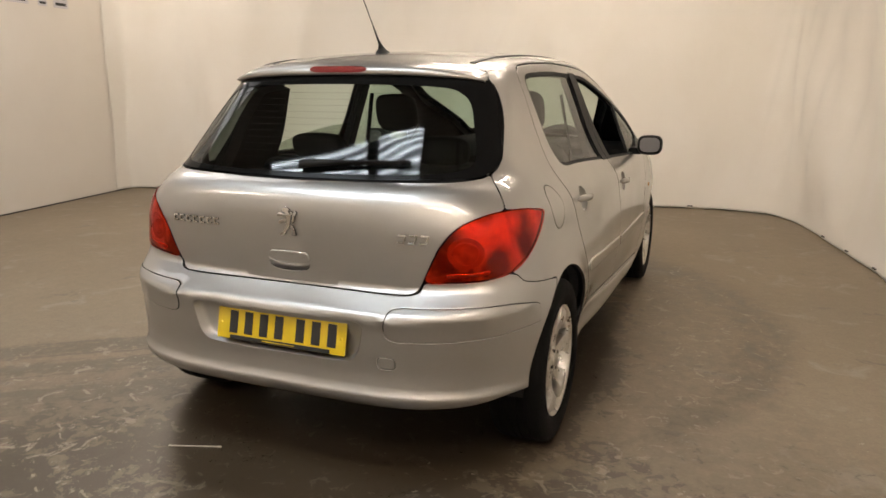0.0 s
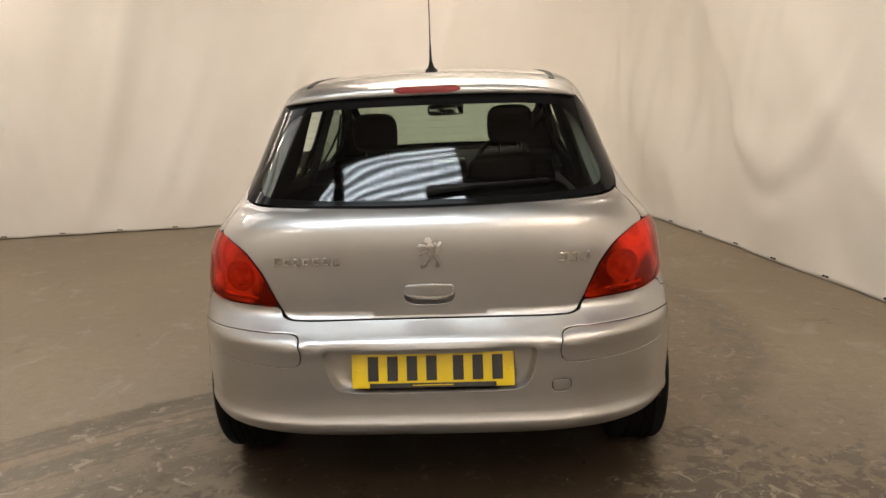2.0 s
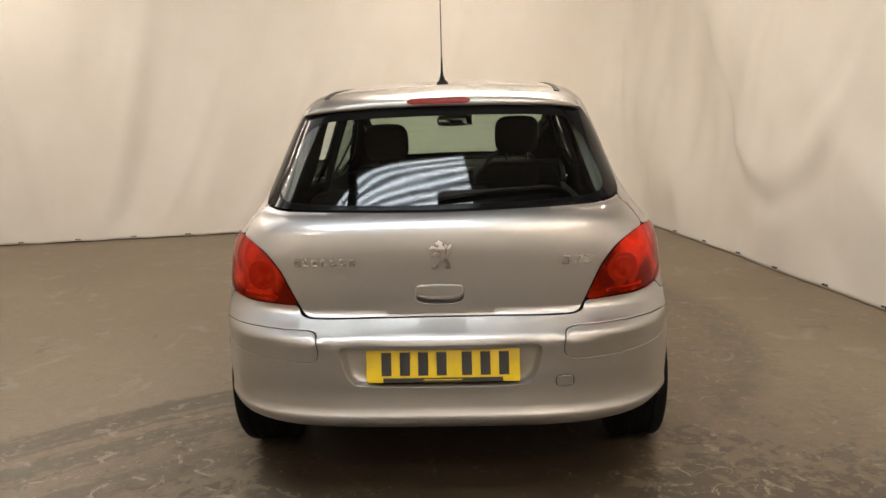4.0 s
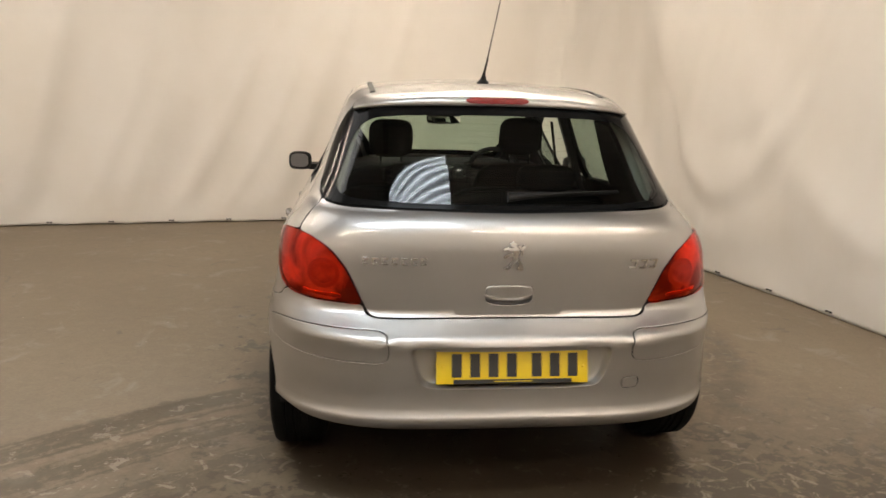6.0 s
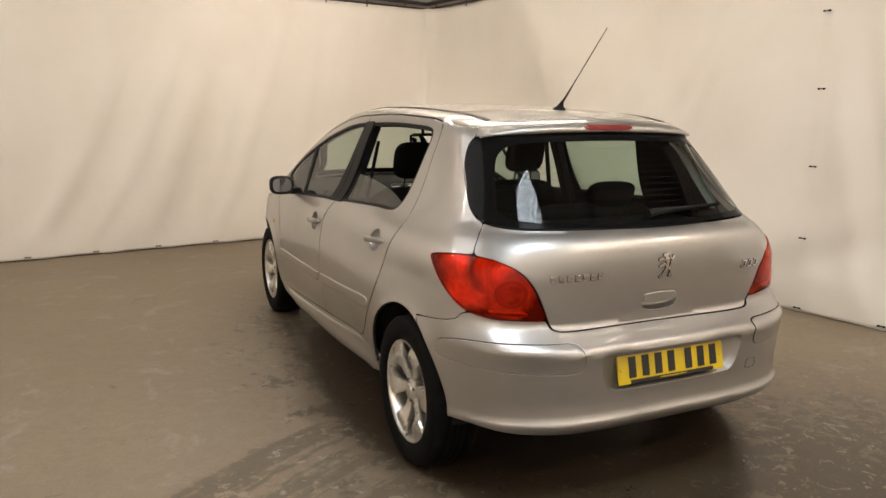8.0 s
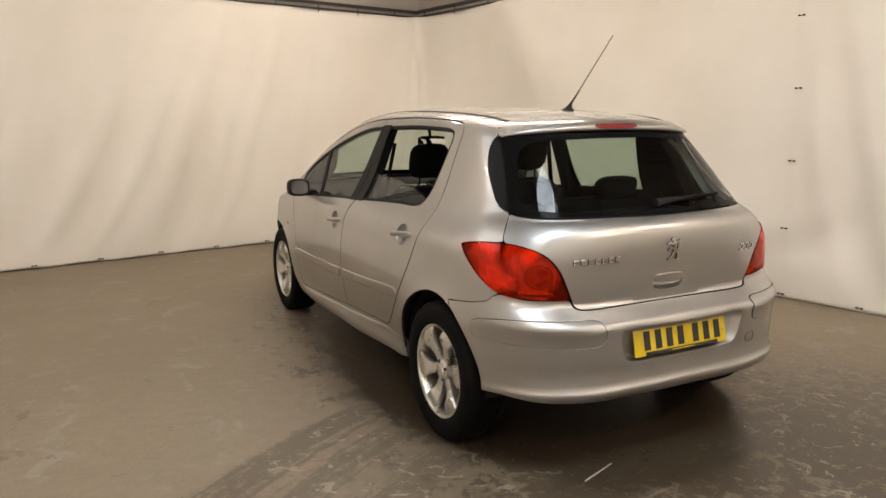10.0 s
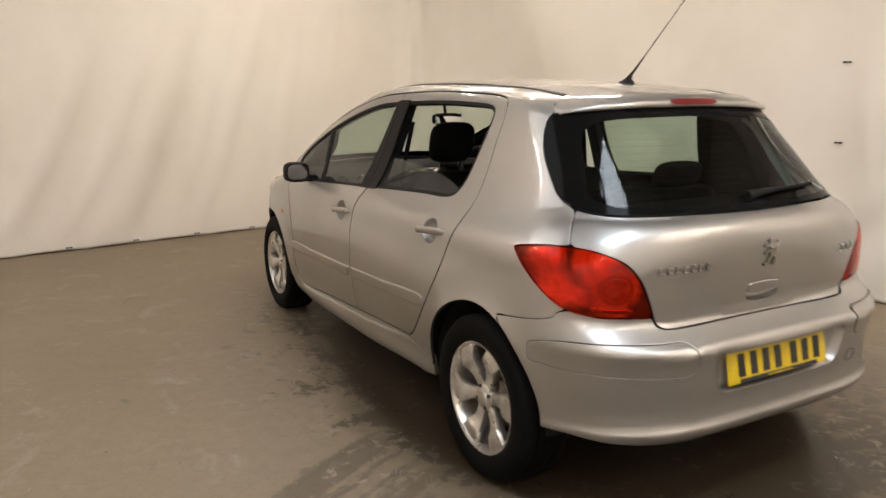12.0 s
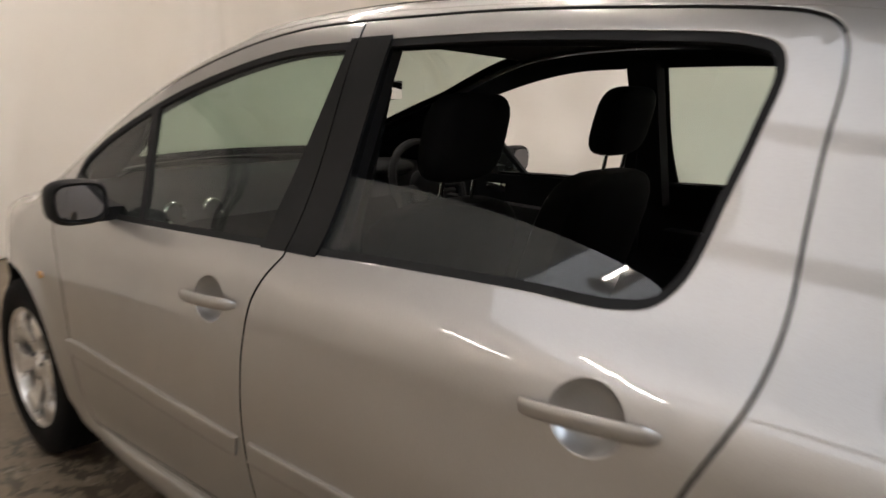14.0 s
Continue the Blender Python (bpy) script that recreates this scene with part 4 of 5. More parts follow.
def side_line():
    """One side of the body, doors included: roof rail, nose, front arch, sill, rear arch, bumper seam, lamp, tailgate."""
    us = np.linspace(0.955, 4.75, 62)
    top = np.stack([us, TOP_EDGE(us)], 1)
    nose = [(4.75, .60), (4.75, .28)]
    front = on_side(arch(FRONT_AXLE, .375, 5, 178, 22))
    sill = on_side([(2.80, .222), (2.5, .205), (2.0, .212), (1.5, .222), (1.12, .245)])
    rear = on_side(arch(.660, .370, 2, 115, 18))
    seam = on_side([(.520, .677), (.46, .686), (.40, .694), (.33, .706), (.285, .720), (.272, .737)])
    lamp = unwind(np.array([LAMP[k] for k in (11, 12, 13, 14, 0, 1)]))
    gate = on_rear([(.7205, .955), (.7175, .962), (.688, 1.006), (.650, 1.050), (.655, 1.066), (.656, 1.086), (.641, 1.151), (.613, 1.246), (.580, 1.321), (.560, 1.352), (.548, 1.364)])
    gate = np.concatenate([gate, [(.942, 1.380), (.950, 1.393)]])
    pts = np.concatenate([top, top[-1:], nose[:1], nose, nose[-1:], [(4.0, .24), (4.0, .24)], front[:1], front, front[-1:], sill[:1], sill, sill[-1:], rear[:1], rear, rear[-1:], seam, lamp, gate, top[:1], top[:1]])
    return spline(pts)


def door(name, line, pane, pillar, mould, s, label):
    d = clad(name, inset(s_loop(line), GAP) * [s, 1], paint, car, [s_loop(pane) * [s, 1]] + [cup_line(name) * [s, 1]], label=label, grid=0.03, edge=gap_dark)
    ring = clad("window_seal", inset(s_loop(pane), -0.004) * [s, 1], seal_black, d, [inset(s_loop(pane), 0.014) * [s, 1]], proud=-0.003, depth=0.01, grid=0.02)
    clad("pillar_trim", s_loop(pillar) * [s, 1], plastic_black, d, proud=0.0022, depth=0.006, label="matt black pillar trim")
    clad("side_moulding", s_loop(mould) * [s, 1], paint, d, proud=0.009, depth=0.012, label="body-coloured protective strip", grid=0.012, fold=0.007)
    return d


CUPS = {"rear_door": (1.062, .884), "front_door": (2.000, .846)}


def cup_line(name, r=1.0):
    cy, cz = CUPS[name]
    return s_loop([(cy + .058 * r * math.cos(a), cz + .050 * r * math.sin(a)) for a in np.linspace(0, 2 * math.pi, 21)[:-1]])


def door_handle(name, d, s):
    """A bridge handle over a scooped cup."""
    cy, cz = CUPS[name]
    rings, faces, k = [], [], 24
    for r, deep in ((1.0, 0.001), (0.97, 0.006), (0.85, 0.017), (0.6, 0.024), (0.3, 0.027), (0.02, 0.028)):
        uv = on_side([(cy + .058 * r * math.cos(a), cz + .050 * r * math.sin(a)) for a in np.linspace(0, 2 * math.pi, k + 1)[:-1]]) * [s, 1]
        p = sheet(uv)
        rings.append(p - skin_normal(p) * deep)
    verts = np.concatenate(rings)
    for i in range(len(rings) - 1):
        faces += [(i * k + j, i * k + (j + 1) % k, (i + 1) * k + (j + 1) % k, (i + 1) * k + j) for j in range(k)]
    solid("handle_cup", verts, faces if s < 0 else [f[::-1] for f in faces], paint, d)
    bm = bmesh.new()
    rings = []
    for f in np.linspace(0, 1, 19):
        y = cy - 0.107 + 0.214 * f
        z = cz + 0.009 - 0.018 * f
        p = sheet(on_side([(y, z)]) * [s, 1])[0]
        nrm = skin_normal(p[None])[0]
        end = min(f, 1 - f) * 2
        lift = 0.016 + 0.017 * math.sin(math.pi * f) ** 0.6
        half = 0.014 * min(1, (end * 6 + 0.15)) ** 0.5
        thick = 0.007 * min(1, (end * 6 + 0.15)) ** 0.5
        c = Vector(p + nrm * (lift - 0.010 if end > 0.12 else lift - 0.016 + end * 0.05))
        out, up = Vector(nrm), Vector((0, 0, 1))
        rings.append([c + out * thick * math.cos(a) + up * half * math.sin(a) for a in np.linspace(0, 2 * math.pi, 13)[:-1]])
    loft(bm, rings)
    part("door_handle", bm, paint, d, "body-coloured bridge door handle")


def car_pane(name, line, s, parent, mat=glass_green, label="clear green-tinted glass", proud=-0.008):
    ob = clad(name, inset(s_loop(line), 0.004) * [s, 1], mat, parent, proud=proud, depth=0.0, label=label, grid=0.04)
    ob.visible_shadow = False
    return ob


side_hole = [inset(s_loop(REAR_DOOR), -GAP), inset(s_loop(FRONT_DOOR), -GAP)]
for s in (-1, 1):
    holes = [h * [s, 1] for h in side_hole] + ([s_loop(FLAP)] if s > 0 else [])
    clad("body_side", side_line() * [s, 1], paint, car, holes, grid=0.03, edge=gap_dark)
    rear_d = door("rear_door", REAR_DOOR, REAR_PANE, PILLAR_REAR, MOULD_REAR, s, "silver rear door" + (" with its window half wound down" if s < 0 else " with its window shut"))
    front_d = door("front_door", FRONT_DOOR, FRONT_PANE, PILLAR_FRONT, MOULD_FRONT, s, "silver front door" + (" with its window shut" if s < 0 else " with its window wound down"))
    door_handle("rear_door", rear_d, s)
    door_handle("front_door", front_d, s)
    clad("pane_divider", s_loop(DIVIDER) * [s, 1], seal_black, front_d, proud=-0.001, depth=0.012, label="black bar between window and quarter pane", grid=0.02)
    quarter = [(2.362, .955), (2.362, .955), (2.45, 1.085), (2.537, 1.238), (2.537, 1.238), (2.66, 1.186), (2.79, 1.112), (2.85, 1.06), (2.85, 1.01), (2.80, .962), (2.72, .948), (2.52, .946), (2.362, .955)]
    car_pane("quarter_pane", quarter, s, front_d)
    if s < 0:
        shut = [(1.81, .982), (1.81, .982), (1.812, 1.2), (1.81, 1.397), (1.81, 1.397), (2.0, 1.386), (2.2, 1.350), (2.45, 1.278), (2.537, 1.238), (2.537, 1.238), (2.45, 1.085), (2.362, .952), (2.362, .952), (2.1, .968), (1.81, .982)]
        car_pane("window_pane", shut, s, front_d)
        low = [(1.772, .984), (1.772, .984), (1.5, 1.0), (1.24, 1.012), (1.075, 1.017), (1.022, 1.032), (1.008, 1.046), (1.03, 1.062), (1.15, 1.092), (1.35, 1.120), (1.55, 1.136), (1.772, 1.142), (1.772, 1.142), (1.774, 1.06), (1.772, .984)]
        car_pane("window_pane", low, s, rear_d, mat=glass_dusty, label="green-tinted glass wound half down", proud=-0.012)
    else:
        car_pane("window_pane", REAR_PANE, s, rear_d)
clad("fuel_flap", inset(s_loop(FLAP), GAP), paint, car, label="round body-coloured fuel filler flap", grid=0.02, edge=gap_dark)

SKIRT = [(2.76, .262), (2.70, .292), (2.5, .298), (2.0, .320), (1.5, .346), (1.24, .362), (1.12, .350), (1.048, .340), (1.048, .340), (1.048, .255), (1.048, .255), (1.12, .242), (1.5, .230), (2.0, .220), (2.5, .213), (2.72, .222)]


def skirt_rise(p):
    """How far the sill stands proud: it fades out towards both wheel arches."""
    return 0.001 + 0.012 * smooth_step((p[:, 1] - 1.04) / 0.55) * smooth_step((2.78 - p[:, 1]) / 0.3)


REPEATER = [(2.985 + .019 * math.cos(a), .708 + .012 * math.sin(a)) for a in np.linspace(0, 2 * math.pi, 13)[:-1]]
for s in (-1, 1):
    clad("side_skirt", s_loop(SKIRT) * [s, 1], paint, car, proud=skirt_rise, depth=0.024, label="body-coloured sill below the doors", grid=0.016, fold=0.015)
    clad("side_repeater", s_loop(REPEATER) * [s, 1], repeater_lens, car, proud=0.006, depth=0.008, label="small amber side lamp", grid=0.006, fold=0.003)
    clad("nose_panel", np.array([(4.753, .28), (5.070, .28), (5.070, .50), (5.070, .800), (4.90, .785), (4.753, .742), (4.753, .50)]) * [s, 1], paint, car, grid=0.04)

# ---- top: roof, windscreen and bonnet, seen from above ----
def on_top(xy):
    xy = np.asarray(xy, float).reshape(-1, 2)
    o = np.stack([xy[:, 0], xy[:, 1], 0 * xy[:, 0] + 0.55], 1)
    d = np.tile([0, 0, 1.0], (len(xy), 1))
    return o + d * march(o, d, 0.0, 1.2)[:, None]


def rail_xy(y0, y1, n):
    """(x, y) along the roof rail line between two lengths."""
    us = np.linspace(0.05, 4.75, 400)
    p = sheet(np.stack([us, TOP_EDGE(us)], 1))
    order = np.argsort(p[:, 1])
    ys = np.linspace(y0, y1, n)
    return np.stack([np.interp(ys, p[order, 1], p[order, 0]), ys], 1)


def top_line(y0, y1, n=40, bow0=0.0, bow1=0.0):
    right = rail_xy(y0, y1, n)
    left = right[::-1] * [-1, 1]
    across = np.linspace(-1, 1, 30)[1:-1]
    end = np.stack([right[-1, 0] * -across, y1 + bow1 * (1 - across**2)], 1)
    start = np.stack([right[0, 0] * across, y0 + bow0 * (1 - across**2)], 1)
    return np.concatenate([right, end, left, start])


roof_xy = top_line(0.64, 2.235, 44, -0.075, 0.10)
roof = clad("roof", roof_xy, paint, car, place=on_top, grid=0.03, depth=0.01)
car_wind = clad("windscreen", top_line(2.25, 3.22, 32, 0.10, 0.10), glass_green, car, place=on_top, grid=0.04, depth=0, proud=-0.003, label="raked green-tinted windscreen")
car_wind.visible_shadow = False
clad("bonnet", top_line(3.24, 3.86, 24, 0.10, 0.16), paint, car, place=on_top, grid=0.04)
band = top_line(2.20, 3.25, 32, 0.10, 0.10)
clad("screen_frit", band, gloss_black, car, [np.concatenate([top_line(2.30, 3.15, 32, 0.10, 0.09) * [0.925, 1]])], place=on_top, grid=0.04, depth=0, proud=-0.008, label="black band round the windscreen")
for s in (-1, 1):
    line = [(.452, .668), (.458, .80), (.462, 1.1), (.462, 1.5), (.458, 1.9), (.452, 2.15)]
    outer = [(x + 0.021, y) for x, y in line]
    xy = np.concatenate([spline(line, 0.02, False), spline(outer[::-1], 0.02, False)]) * [s, 1]
    clad("roof_strip", xy, plastic_black, car, place=on_top, proud=0.003, depth=0.004, label="black moulding let into the roof edge", grid=0.03)

# ---- rear: tailgate, glass, spoiler, lamps, bumper ----
gate_half = [(0, 1.030), (.2, 1.032), (.42, 1.036), (.58, 1.039), (.630, 1.046)] + GATE
gate_line = spline(both(gate_half))
HANDLE_LINE = spline(on_rear([(-.083, .760), (-.078, .783), (-.05, .788), (.05, .788), (.078, .783), (.083, .760), (.078, .732), (.05, .720), (-.05, .720), (-.078, .732)]))
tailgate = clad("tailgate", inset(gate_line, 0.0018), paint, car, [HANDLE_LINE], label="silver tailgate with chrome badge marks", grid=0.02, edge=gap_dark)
clear = [(0, 1.350), (.25, 1.347), (.39, 1.341), (.474, 1.326), (.518, 1.292), (.564, 1.19), (.592, 1.112), (.590, 1.088), (.562, 1.069), (.42, 1.058), (.2, 1.052), (0, 1.050)]
clear_line = spline(both(clear))
pane = clad("rear_window", inset(clear_line, -0.012), glass_rear, tailgate, proud=-0.002, depth=0.0, label="tinted heated rear window", grid=0.02)
pane.visible_shadow = False
glass_edge = rear_glass_line()
low = np.clip((glass_edge[:, 1:] - 1.065) / 0.04, 0, 1)
clad("rear_window_border", inset(glass_edge, 0.003) * (1 - low) + inset(glass_edge, -0.014) * low, gloss_black, tailgate, [clear_line], proud=0.0, depth=0.0, label="black printed border of the rear window", grid=0.02)

# handle scoop and grip
k = 28
ang = np.linspace(0, 2 * math.pi, k + 1)[:-1]
rings = []
for r, deep in ((1.0, .001), (.985, .008), (.93, .018), (.8, .023), (.4, .024), (.02, .024)):
    q = np.stack([.083 * r * np.sign(np.cos(ang)) * np.abs(np.cos(ang)) ** .6, .754 + .034 * r * np.sign(np.sin(ang)) * np.abs(np.sin(ang)) ** .7], 1)
    p = sheet(on_rear(q))
    rings.append(p - skin_normal(p) * deep)
faces = [(i * k + j, (i + 1) * k + j, (i + 1) * k + (j + 1) % k, i * k + (j + 1) % k) for i in range(5) for j in range(k)]
solid("handle_scoop", np.concatenate(rings), faces, paint, tailgate)
clad("tailgate_grip", spline(on_rear([(-.081, .757), (-.077, .782), (-.05, .787), (.05, .787), (.077, .782), (.081, .757), (.05, .748), (-.05, .748)])), paint, tailgate, proud=0.004, depth=0.016, label="body-coloured tailgate grip", grid=0.012, fold=0.006)


def raised(name, strokes, parent, mat=chrome, proud=0.005, label=""):
    """Raised marks on the tailgate, each stroke an outline of (x, z)."""
    for st in strokes:
        # dark stroke sides paint a shaded outline round each chrome mark
        clad(name, spline(on_rear(st), 0.006), mat, parent, proud=proud, depth=proud + 0.001, grid=0.008, label=label, fold=0.0010, edge=gap_dark)


def dash(cx, cz, w, h, lean=0.0):
    a, b = w / 2, h / 2
    return [(cx - a - lean, cz - b), (cx - a - lean, cz - b), (cx + a - lean, cz - b), (cx + a - lean, cz - b), (cx + a + lean, cz + b), (cx + a + lean, cz + b), (cx - a + lean, cz + b), (cx - a + lean, cz + b), (cx - a - lean, cz - b)]


letters = []
for k in range(7):
    cx, w = -.490 + .0325 * k, .021
    letters += [dash(cx, .882, w, .0065), dash(cx, .863, w, .0065), dash(cx - w * 0.38, .8725, .006, .014)]
raised("maker_mark", letters, tailgate, proud=0.005, label="chrome bar of the maker's mark")
digits = []
for k in range(3):
    cx = .433 + .037 * k
    digits += [dash(cx + .003, .876, .026, .006), dash(cx - .003, .851, .024, .006), dash(cx + .010, .8635, .006, .020, .003)]
raised("model_mark", digits, tailgate, proud=0.005, label="chrome bar of the model mark")
emblem = [[(.006, .930), (.020, .918), (.018, .895), (.012, .878), (.002, .880), (.004, .900), (-.004, .918)], [(-.012, .936), (.006, .941), (.016, .934), (.008, .927), (-.010, .927)],
          [(-.004, .918), (-.020, .924), (-.034, .918), (-.032, .911), (-.018, .915), (-.002, .908)], [(.000, .902), (-.016, .900), (-.030, .890), (-.026, .884), (-.012, .892), (.002, .892)],
          [(.006, .880), (-.006, .870), (-.014, .857), (-.028, .851), (-.026, .844), (-.008, .848), (.000, .862), (.012, .874)], [(.014, .878), (.024, .868), (.021, .855), (.018, .846), (.036, .845), (.032, .868), (.022, .883)],
          [(.022, .888), (.034, .896), (.036, .912), (.044, .926), (.038, .932), (.028, .918), (.026, .902)], [(.019, .930), (.028, .925), (.024, .914), (.021, .918)]]
raised("emblem", [[(x + .004, z) for x, z in st] for st in emblem], tailgate, proud=0.007, label="chrome stroke of the maker's emblem")

# spoiler over the rear window
rows = []
for x in np.linspace(-.538, .538, 61):
    q = abs(x)
    zb = float(np.interp(q, (0, .25, .40, .50, .543), (1.384, 1.381, 1.374, 1.367, 1.363)))
    yg = float(rear_of(x, zb))
    y_end = min(yg, 0.66)
    yt = 0.640 - 0.070 * max(0, 1 - (q / .56) ** 2) + 0.004
    zt = float(on_top([(x, yt)])[0, 2])
    e = max(0.0, 1 - (q / .546) ** 6)
    lip, up = 0.014 * e, 0.004 + 0.028 * e
    mids = [(yt, zt + .003), (yt * .66 + y_end * .34, zt * .66 + (zb + up) * .34 + .010 * e), (y_end + .010 - lip * .6, zb + up), (y_end - lip - .003, zb + up * .7), (y_end - lip - .003, zb + up * .2), (y_end - lip + .003, zb + .001), (y_end + .004, zb + .001), (y_end + .05, zb - .016)]
    rows.append([(x, y, z) for y, z in mids])
bm = bmesh.new()
loft(bm, rows, closed=True, caps=True)
spoiler = part("spoiler", bm, paint, tailgate, "body-coloured lip spoiler", sharp=70)
bm = bmesh.new()
rings = []
for x in np.linspace(-.119, .119, 15):
    e = (1 - (abs(x) / .119) ** 8) ** 0.5
    yb = float(rear_of(x, 1.386)) - .0245
    rings.append([(x, yb + dy, 1.4045 + dz * (0.35 + 0.65 * e)) for dy, dz in ((.0, .0115), (-.002, .0), (.0, -.0115), (.02, -.0115), (.02, .0115))])
loft(bm, rings)
part("stop_lamp", bm, stop_red, tailgate, "dark red high-level stop lamp")


def on_glass(x, z, out=0.0):
    p = sheet(on_rear([(x, z)]))
    return Vector((p + skin_normal(p) * out)[0])


bm = bmesh.new()
rings = []
for f in np.linspace(0, 1, 14):
    x, z = 0.0 + f * 0.40, 1.068 + 0.022 * f ** 0.7
    c, up = on_glass(x, z, 0.016), on_glass(x, z + 0.02, 0.016)
    up = (up - c).normalized()
    out = (on_glass(x, z, 0.05) - c).normalized()
    h, d = (0.016 * (1 - f) ** 2.4 + 0.0034), (0.009 * (1 - f) + 0.003)
    rings.append([c + up * h * math.cos(a) + out * d * math.sin(a) for a in np.linspace(0, 2 * math.pi, 11)[:-1]])
loft(bm, rings)
wiper = part("rear_wiper", bm, plastic_black, car, "black rear wiper arm parked across the glass")
bm = bmesh.new()
loft(bm, [[on_glass(x, 1.064 + .024 * (x / .40) ** .7 + dz, o) for dz, o in ((.003, .004), (-.003, .004), (-.003, .014), (.003, .014))] for x in np.linspace(.06, .405, 14)])
part("wiper_blade", bm, rubber, wiper)

for k in range(11):
    z = 1.095 + 0.0225 * k
    xs = np.linspace(-1, 1, 17) * (0.545 - 0.37 * (z - 1.095))
    p = sheet(on_rear(np.stack([xs, 0 * xs + z], 1)))
    nrm = skin_normal(p)
    bm = bmesh.new()
    loft(bm, [[Vector(c + n * (o - .0015)) + Vector((0, 0, dz)) for dz, o in ((.0003, 0), (0, .0003), (-.0003, 0), (0, -.0003))] for c, n in zip(p, nrm)])
    part("heating_wire", bm, heater_brown, pane)

# tail lamps: red lens over a reflector with round bowls
for s in (-1, 1):
    line = lamp_line(s)
    holder = clad("tail_lamp", inset(line, 0.0008), lens_red, car, proud=0.004, depth=0.012, label="large red tail lamp wrapping round the corner", grid=0.015)
    clad("lamp_back", inset(line, 0.0012), lamp_inside, holder, proud=-0.006, depth=0.004, grid=0.012)
    clad("lamp_rim", inset(line, -0.0005), seal_black, holder, [inset(line, 0.0016)], proud=-0.001, depth=0.006, label="dark seal round the lamp", grid=0.02)
    def lamp_disc(r):
        return on_rear([(.634 + r * math.cos(a), .820 + r * 0.94 * math.sin(a)) for a in np.linspace(0, 2 * math.pi, 29)[:-1]]) * [s, 1]
    clad("bulb_ring", lamp_disc(.056), lamp_ring, holder, [lamp_disc(.041)], proud=-0.004, depth=0.004, grid=0.012, label="dark ring round the bulb")
    clad("bulb_bowl", lamp_disc(.040), lamp_bowl, holder, proud=-0.003, depth=0.004, grid=0.010, fold=0.004)
    clad("reflector_bar", spline(on_rear([(.575, .738), (.575, .748), (.66, .756), (.705, .764), (.705, .752), (.66, .744)])) * [s, 1], chrome, holder, proud=-0.002, depth=0.004, grid=0.012, fold=0.003, label="bright reflector bar inside the lamp")

# rear bumper
RECESS = [(-.338, .588), (-.330, .600), (-.30, .604), (0, .606), (.30, .604), (.330, .600), (.338, .588), (.332, .545), (.315, .490), (.292, .466), (.255, .460), (0, .457), (-.255, .460), (-.292, .466), (-.315, .490), (-.332, .545)]
recess_line = spline(on_rear(RECESS))
insert_r = spline(np.concatenate([on_rear([(.412, .600), (.418, .636), (.440, .648), (.52, .652), (.60, .655), (.70, .657)]), on_side([(.215, .654), (.28, .644), (.33, .634), (.352, .622), (.355, .59), (.345, .566), (.28, .560)]),
                                  on_rear([(.775, .557), (.70, .552), (.60, .547), (.50, .545), (.445, .546), (.420, .556)])]))
tow_line = spline(on_rear([(.386, .458), (.386, .480), (.392, .487), (.440, .487), (.446, .480), (.446, .455), (.440, .448), (.392, .448)]))
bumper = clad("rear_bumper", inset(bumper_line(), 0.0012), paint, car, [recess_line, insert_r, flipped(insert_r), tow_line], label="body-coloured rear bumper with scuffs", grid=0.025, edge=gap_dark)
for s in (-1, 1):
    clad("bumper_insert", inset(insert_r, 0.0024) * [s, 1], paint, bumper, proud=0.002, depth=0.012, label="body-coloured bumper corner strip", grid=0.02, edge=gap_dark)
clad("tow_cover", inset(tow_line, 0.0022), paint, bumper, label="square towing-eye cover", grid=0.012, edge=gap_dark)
# the recess for the number plate
k = len(recess_line)
mid = recess_line.mean(0)
rings = []
for r, deep in ((1.0, .0), (.990, .006), (.975, .024), (.945, .036), (.6, .038), (.05, .038)):
    uv = mid + (recess_line - mid) * r
    p = sheet(uv)
    rings.append(p - skin_normal(p) * deep)
faces = [(i * k + j, i * k + (j + 1) % k, (i + 1) * k + (j + 1) % k, (i + 1) * k + j) for i in range(5) for j in range(k)]
solid("plate_recess", np.concatenate(rings), faces if np.cross(rings[0][1] - rings[0][0], rings[1][0] - rings[0][0])[1] < 0 else [f[::-1] for f in faces], paint, bumper)
bm = bmesh.new()
box(bm, (0, 0, 0), (.520, .004, .111), .0015)
plate = part("number_plate", bm, plate_yellow, car, "yellow rear number plate with black bars")
plate.matrix_basis = pose(0.006, 0.0165, 0.526, -12.5, 0, 0)
x = -.213
for k in range(7):
    bm = bmesh.new()
    box(bm, (x + .022, -.0028, .006), (.034, .0012, .079))
    part("plate_bar", bm, plate_ink, plate, smooth=False)
    x += .0625 if k != 3 else .0855
bm = bmesh.new()
box(bm, (.0, -.0035, -.0475), (.405, .004, .014), .001)
part("plate_strip", bm, plate_ink, plate, "black strip under the plate", smooth=False)
bm = bmesh.new()
box(bm, (.0, -.0060, -.0475), (.13, .001, .003))
part("plate_strip_print", bm, plate_yellow, plate, smooth=False)
for s in (-1, 1):
    bm = bmesh.new()
    pillow(bm, (s * .243, -.003, .0), (.011, .006, .011), 2.2, nu=10, nv=6)
    part("plate_screw", bm, plate_yellow, plate)

